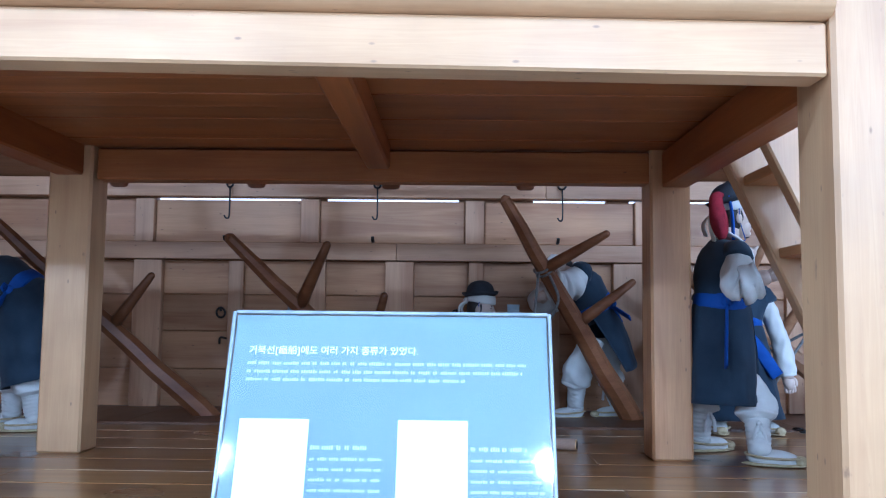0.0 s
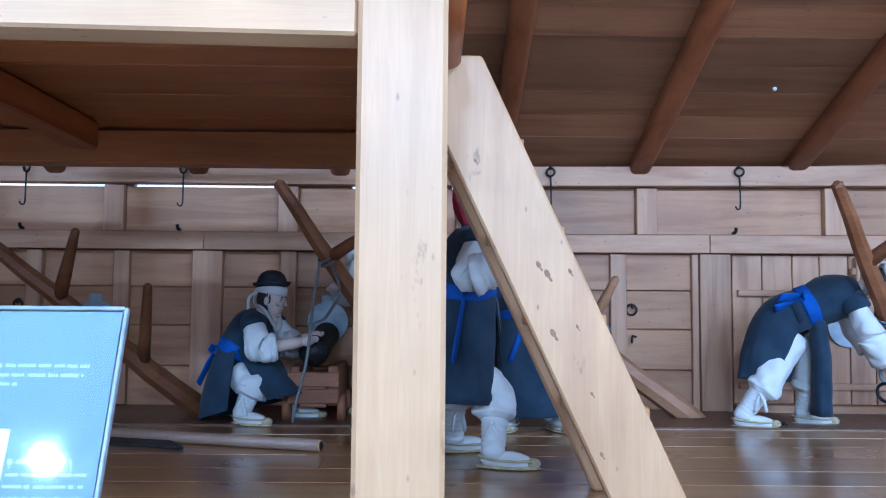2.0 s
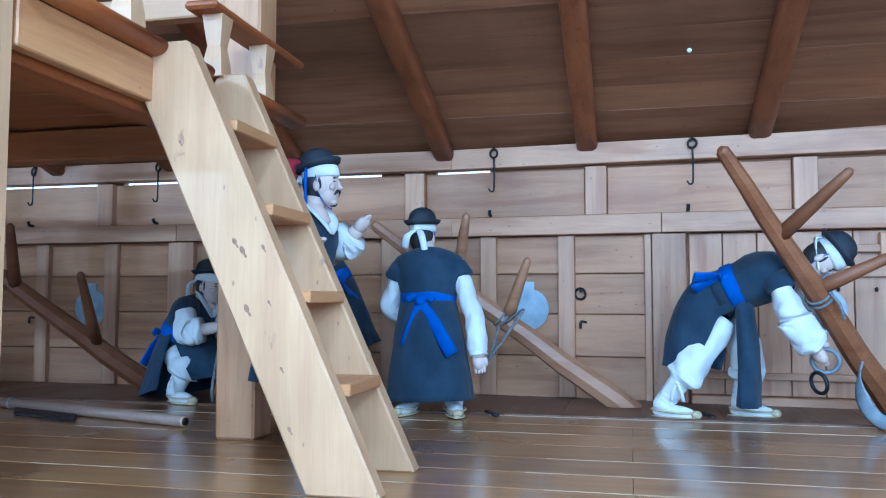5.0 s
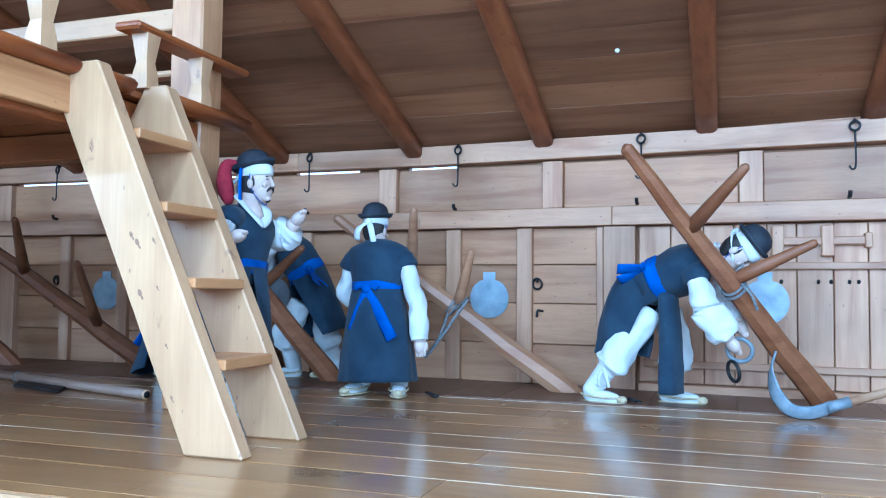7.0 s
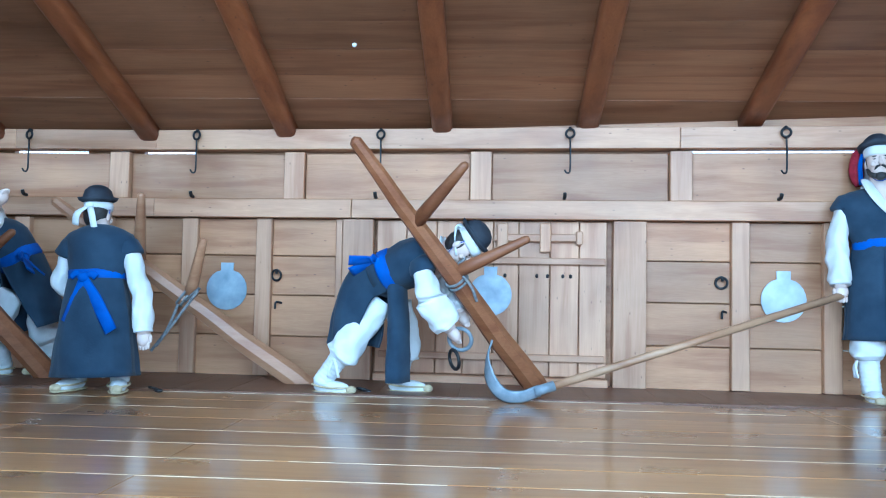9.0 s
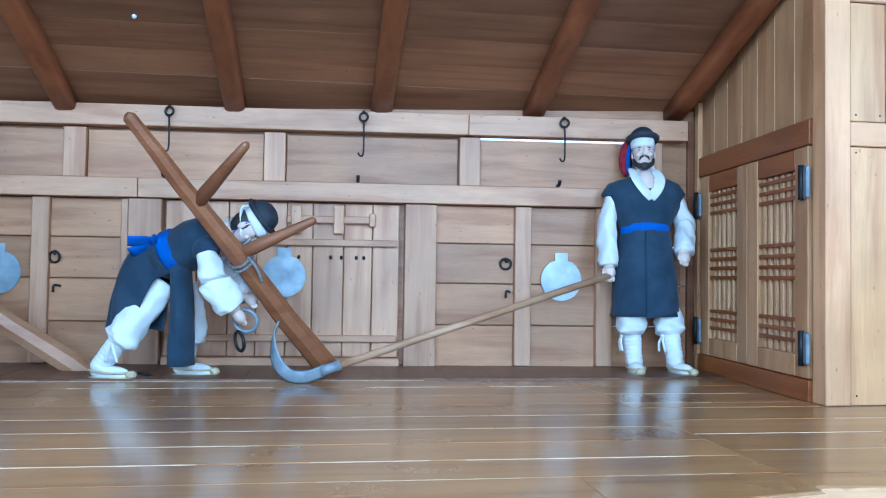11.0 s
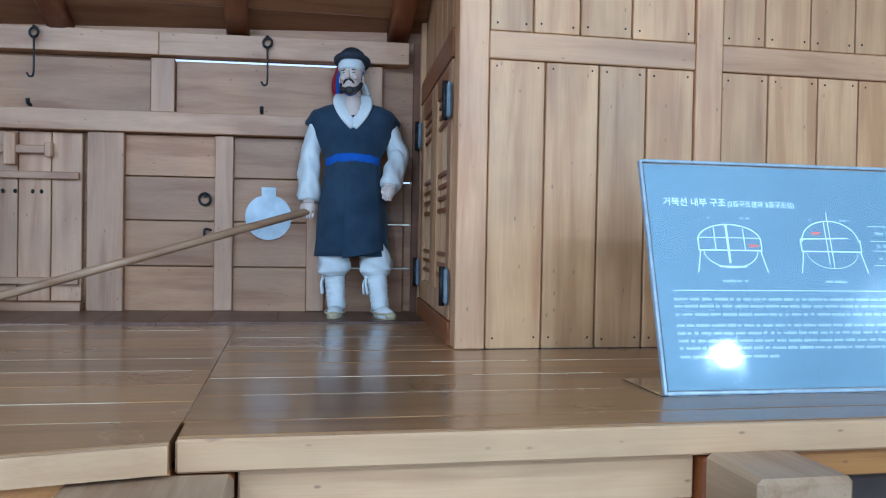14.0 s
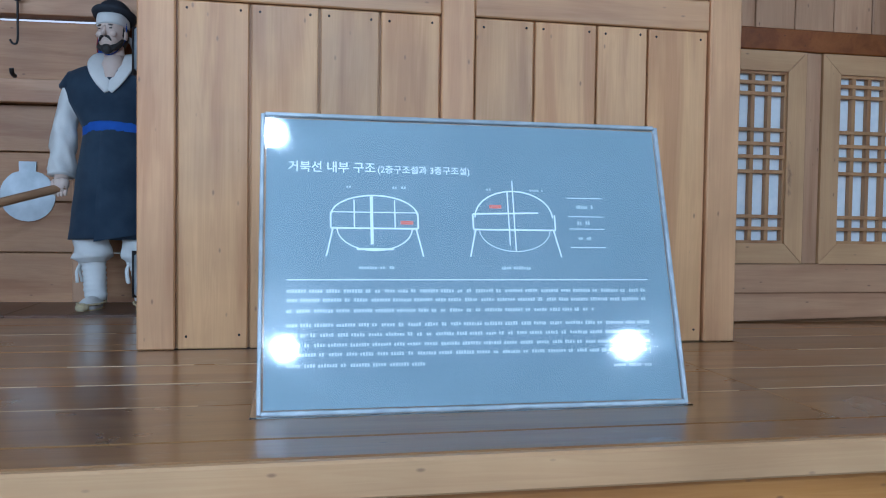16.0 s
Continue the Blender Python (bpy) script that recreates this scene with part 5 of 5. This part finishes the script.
    SH = FH.cross(hu)
    hm = Matrix((SH, FH, hu)).transposed().to_4x4()
    nv = len(bm.verts)
    ball(bm, Hd + hu * 0.01, (0.078, 0.094, 0.104), SKIN, hm, 20)
    ball(bm, Hd - hu * 0.050 + FH * 0.026, (0.060, 0.064, 0.066), SKIN, hm, 16)
    ball(bm, Hd - hu * 0.098 + FH * 0.058, (0.030, 0.026, 0.022), SKIN, hm, 10)
    loft(bm, [Hd + FH * 0.088 + hu * 0.022, Hd + FH * 0.098 - hu * 0.008, Hd + FH * 0.104 - hu * 0.024, Hd + FH * 0.088 - hu * 0.032], [0.008, 0.012, 0.016, 0.010], SH, 10, SKIN)
    ball(bm, Hd + FH * 0.084 - hu * 0.060, (0.021, 0.008, 0.0065), SKIN, hm, 8)
    for dx in (-1, 1):
        ball(bm, Hd + SH * 0.078 * dx - hu * 0.012 - FH * 0.005, (0.010, 0.019, 0.030), SKIN, hm, 10)
        ball(bm, Hd + FH * 0.070 + SH * 0.040 * dx - hu * 0.022, (0.024, 0.018, 0.020), SKIN, hm, 10)
        ball(bm, Hd + FH * 0.0845 + SH * 0.031 * dx + hu * 0.026, (0.018, 0.006, 0.004), HAIR, hm @ Matrix.Rotation(0.14 * dx, 4, "Y"), 8)
        ball(bm, Hd + FH * 0.0835 + SH * 0.031 * dx + hu * 0.008, (0.013, 0.006, 0.0034), HAIR, hm, 8)
        ball(bm, Hd + SH * 0.070 * dx + FH * 0.012 + hu * 0.004, (0.008, 0.014, 0.034), HAIR, hm, 10)
    if beard:
        ball(bm, Hd - hu * 0.105 + FH * 0.060, (0.036, 0.030, 0.030) if beard == "full" else (0.018, 0.020, 0.020), HAIR, hm, 12)
        for dx in (-1, 1):
            loft(bm, spline([Hd + FH * 0.096 - hu * 0.042 + SH * 0.004 * dx, Hd + FH * 0.090 - hu * 0.046 + SH * 0.022 * dx, Hd + FH * 0.078 - hu * 0.066 + SH * 0.036 * dx], 3), [0.004, 0.007, 0.008, 0.008, 0.007, 0.006, 0.003], hu, 8, HAIR)
            if beard == "full":
                loft(bm, spline([Hd + SH * 0.070 * dx + FH * 0.012 - hu * 0.045, Hd + SH * 0.056 * dx + FH * 0.04 - hu * 0.086, Hd + SH * 0.026 * dx + FH * 0.07 - hu * 0.106], 3), [0.010, 0.013, 0.016, 0.018, 0.018, 0.018, 0.016], hu, 8, HAIR)
    ball(bm, Hd - FH * 0.022 + hu * 0.006, (0.081, 0.082, 0.106), HAIR, hm, 16)
    # headband with knotted tails
    loft(bm, [Hd + hu * 0.036, Hd + hu * 0.046, Hd + hu * 0.080, Hd + hu * 0.098], [(0.080, 0.099), (0.088, 0.105), (0.088, 0.105), (0.084, 0.099)], SH, 24, WHITE, 0.03, 5, True, 0.3, 0.05)
    kn = Hd - FH * 0.105 + hu * 0.045
    ball(bm, kn, (0.032, 0.024, 0.028), WHITE)
    for dx in (-1, 1):
        ribbon(bm, [kn, kn - FH * 0.05 + SH * 0.05 * dx - Vector((0, 0, 0.06)), kn - FH * 0.03 + SH * 0.075 * dx - Vector((0, 0, 0.17 + 0.04 * dx))], 0.024, SH, WHITE)
    # felt hat with an upturned brim and a red cord
    if hat:
        ht = (hu * 0.95 - FH * 0.16).normalized()
        c = Hd + hu * 0.088 - FH * 0.012
        loft(bm, [c + ht * 0.010, c, c + ht * 0.012, c + ht * 0.030, c + ht * 0.030, c + ht * 0.016, c + ht * 0.012], [(0.085, 0.096), (0.098, 0.110), (0.116, 0.128), (0.124, 0.137), (0.120, 0.133), (0.110, 0.122), (0.090, 0.100)], SH, 28, FELT)
        loft(bm, [c, c + ht * 0.045, c + ht * 0.078, c + ht * 0.100, c + ht * 0.113, c + ht * 0.117], [(0.094, 0.106), (0.091, 0.102), (0.080, 0.090), (0.058, 0.066), (0.030, 0.034), (0.006, 0.006)], SH, 24, FELT)
        loft(bm, [c + ht * 0.014, c + ht * 0.021], [(0.0965, 0.1085), (0.0955, 0.1075)], SH, 24, RED)
        loft(bm, spline([Hd + SH * 0.084 + hu * 0.06, Hd + SH * 0.078 - hu * 0.04, Hd + SH * 0.04 - hu * 0.115 + FH * 0.03, Hd - hu * 0.135 + FH * 0.045, Hd - SH * 0.04 - hu * 0.115 + FH * 0.03, Hd - SH * 0.078 - hu * 0.04, Hd - SH * 0.084 + hu * 0.06], 3), [0.0028] * 19, FH, 6, BLUE)
        if plume:
            pb = c + ht * 0.04 - FH * 0.065 + SH * 0.075
            loft(bm, spline([pb, pb - FH * 0.05 + SH * 0.03 - hu * 0.02, pb - FH * 0.06 + SH * 0.05 - hu * 0.12, pb - FH * 0.045 + SH * 0.04 - hu * 0.25], 4), [0.012, 0.018, 0.025, 0.030, 0.034, 0.037, 0.040, 0.043, 0.044, 0.043, 0.040, 0.034, 0.02], SH, 14, RED, 0.22, 7)
            ribbon(bm, [pb + FH * 0.035, pb + FH * 0.03 + SH * 0.03 - hu * 0.12, pb + FH * 0.02 + SH * 0.03 - hu * 0.26], 0.016, SH, BLUE)
    bm.verts.ensure_lookup_table()
    bmesh.ops.transform(bm, matrix=Matrix.Translation(Hd) @ Matrix.Scale(0.90, 4) @ Matrix.Translation(-Hd), verts=bm.verts[nv:])
    ob = part("mannequin", bm, FIG)
    tagged(ob, label, "mannequin", "costumed crew mannequins")
    return ob


Z = DECK + 0.012
# standing guard with the pole
figure("standing mannequin in navy vest and white trousers holding a pole", (6.712, 5.63, 1.77), (6.705, 5.64, 2.195), (6.695, 5.62, 2.345), (-0.05, -1, 0.03),
       [((6.50, 5.65, 2.075), (6.455, 5.64, 1.84), (6.45, 5.575, 1.555)), ((6.925, 5.65, 2.075), (6.985, 5.61, 1.875), (6.912, 5.46, 1.655))],
       [((6.635, 5.62, 1.42), (6.60, 5.58, 1.27), (6.62, 5.57, Z + 0.07), (-0.15, -1, 0)), ((6.80, 5.62, 1.42), (6.845, 5.56, 1.27), (6.875, 5.51, Z + 0.07), (0.28, -1, 0))],
       (6.712, 5.61, 1.265), ((0.162, 0.135), (0.232, 0.19)), 0.266, 1, True, "full", hat_axis=(0, 0.12, 1), sleeve=1.12, gaze=(-0.32, -1, 0.05), skirt_fold=0.02, flap=True, lapel=0.165)
# bending figure by the reddish spar
figure("bending mannequin in navy vest with blue sash gripping an iron shackle", (3.70, 5.34, 1.595), (4.04, 5.25, 1.745), (4.175, 5.17, 1.775), (0.35, -0.12, -1),
       [((3.96, 5.11, 1.635), (4.02, 5.06, 1.45), (4.145, 5.11, 1.275)), ((4.02, 5.42, 1.68), (4.12, 5.40, 1.48), (4.19, 5.32, 1.36))],
       [((3.70, 5.36, 1.45), (3.53, 5.31, 1.20), (3.37, 5.33, Z + 0.07), (0.95, -0.25, 0)), ((3.80, 5.45, 1.45), (3.84, 5.46, 1.18), (3.80, 5.47, Z + 0.07), (1, -0.1, 0))],
       (3.555, 5.37, 1.175), ((0.155, 0.13), (0.095, 0.19)), 0.185, 1, False, False, ((-0.075, -0.11, 0.055), (-0.17, -0.01, -0.035)), hat_axis=(0.85, -0.1, 0.42), collar=True, belt=0.035, sleeve=1.42, tail_side=(0.15, -0.5, 0.5), spread=0.07, cuff=0.72,
       skirt_path=((3.625, 5.36, 1.53), (3.57, 5.36, 1.36)), gap=(0.75, -0.55, -0.3), gap_width=1.15, panels=((((3.80, 5.27, 1.55), (3.82, 5.265, 1.28), (3.815, 5.265, 0.985)), ((0.085, 0.05), (0.112, 0.06))),))
# figure seen from behind
figure("mannequin seen from behind in long navy coat with tied blue sash", (2.05, 5.18, 1.485), (2.05, 5.22, 1.86), (1.995, 5.27, 1.925), (0.12, 1, -0.30),
       [((1.87, 5.20, 1.71), (1.80, 5.26, 1.52), (1.90, 5.42, 1.40)), ((2.235, 5.19, 1.72), (2.325, 5.17, 1.46), (2.36, 5.14, 1.21))],
       [((1.98, 5.2, 1.3), (1.95, 5.22, 1.15), (1.945, 5.20, Z + 0.07), (-0.2, -1, 0)), ((2.14, 5.2, 1.3), (2.17, 5.2, 1.15), (2.20, 5.20, Z + 0.07), (0.35, -1, 0))],
       (2.07, 5.16, 0.985), ((0.165, 0.15), (0.255, 0.205)), 0.215, 1, False, False, ((-0.01, -0.15, 0.0), (0.06, -0.03, -0.30)), hat_axis=(0.0, 0.12, 1), collar=False, spread=0.135, skirt_fold=0.03)
# captain with the plume
figure("mannequin captain with crimson plume and blue sash raising a hand", (1.655, 4.235, 1.60), (1.685, 4.25, 1.985), (1.745, 4.265, 2.11), (1, -0.22, 0),
       [((1.69, 4.075, 1.90), (1.665, 3.99, 1.75), (1.83, 3.96, 1.805)), ((1.69, 4.41, 1.90), (1.775, 4.50, 1.83), (1.885, 4.465, 1.935))],
       [((1.60, 4.32, 1.35), (1.60, 4.38, 1.22), (1.60, 4.43, Z + 0.07), (0.9, 0.3, 0)), ((1.69, 4.17, 1.33), (1.785, 4.13, 1.19), (1.77, 4.05, Z + 0.07), (1, -0.25, 0))],
       (1.645, 4.21, 1.17), ((0.15, 0.14), (0.225, 0.20)), 0.20, 1, True, "thin", ((-0.02, -0.15, 0.0), (-0.03, -0.03, -0.30)), hat_axis=(-0.10, 0, 1), sleeve=1.3, gaze=(1, 0.06, -0.03), cuff=0.55, gap=(1, -0.5, 0), gap_width=0.45)
# figure behind the roped spar
figure("stooping mannequin in navy vest with white sleeves behind a spar", (1.300, 5.720, 1.620), (1.120, 5.660, 1.900), (1.040, 5.700, 1.925), (-1, -0.2, -0.4),
       [((1.150, 5.480, 1.890), (1.050, 5.420, 1.800), (0.890, 5.440, 1.730)), ((1.160, 5.820, 1.840), (1.000, 5.780, 1.720), (0.900, 5.620, 1.720))],
       [((1.260, 5.660, 1.450), (1.150, 5.640, 1.24), (1.150, 5.76, Z + 0.07), (-1, -0.25, 0)), ((1.380, 5.800, 1.450), (1.380, 5.800, 1.22), (1.460, 5.86, Z + 0.07), (-0.9, -0.3, 0))],
       (1.400, 5.760, 1.23), ((0.15, 0.14), (0.19, 0.18)), 0.19, 0, False, False, ((0.1, -0.12, 0.0), (0.1, 0, -0.1)), sleeve=1.75, gap=(-0.6, -1, 0), gap_width=0.9)
# crouching gunner
figure("crouching mannequin gunner in navy coat with blue sash", (0.26, 5.50, 1.27), (0.43, 5.50, 1.56), (0.485, 5.48, 1.645), (1, -0.2, -0.1),
       [((0.41, 5.30, 1.50), (0.47, 5.24, 1.35), (0.74, 5.30, 1.40)), ((0.48, 5.60, 1.5), (0.58, 5.58, 1.36), (0.76, 5.48, 1.42))],
       [((0.30, 5.38, 1.20), (0.42, 5.32, 1.12), (0.36, 5.30, Z + 0.07), (0.9, -0.4, 0)), ((0.34, 5.56, 1.2), (0.60, 5.54, 1.10), (0.62, 5.58, Z + 0.07), (1, 0, 0))],
       (0.38, 5.46, 0.985), ((0.16, 0.16), (0.30, 0.33)), 0.185, 1, False, False, ((-0.15, -0.02, 0.0), (-0.05, 0, -0.2)), sleeve=1.4, cuff=0.35, gap=(0.12, -1, 0), gap_width=0.40, hat_axis=(0.12, 0, 1))
# figure beside the far post
figure("stooping mannequin in navy coat with bow-tied blue sash", (-2.22, 4.95, 1.68), (-2.50, 4.92, 1.86), (-2.62, 4.9, 1.9), (-1, -0.1, -0.4),
       [((-2.48, 4.72, 1.80), (-2.55, 4.70, 1.6), (-2.62, 4.72, 1.42)), ((-2.48, 5.12, 1.8), (-2.58, 5.1, 1.6), (-2.66, 5.0, 1.42))],
       [((-2.2, 4.88, 1.45), (-2.16, 4.86, 1.2), (-2.12, 4.86, Z + 0.07), (-1, -0.2, 0)), ((-2.3, 5.05, 1.45), (-2.36, 5.05, 1.2), (-2.38, 5.08, Z + 0.07), (-1, 0, 0))],
       (-2.14, 4.93, 1.18), ((0.17, 0.15), (0.22, 0.21)), 0.19, 1, False, False, ((0.0, -0.16, 0.0), (-0.08, 0, -0.22)))
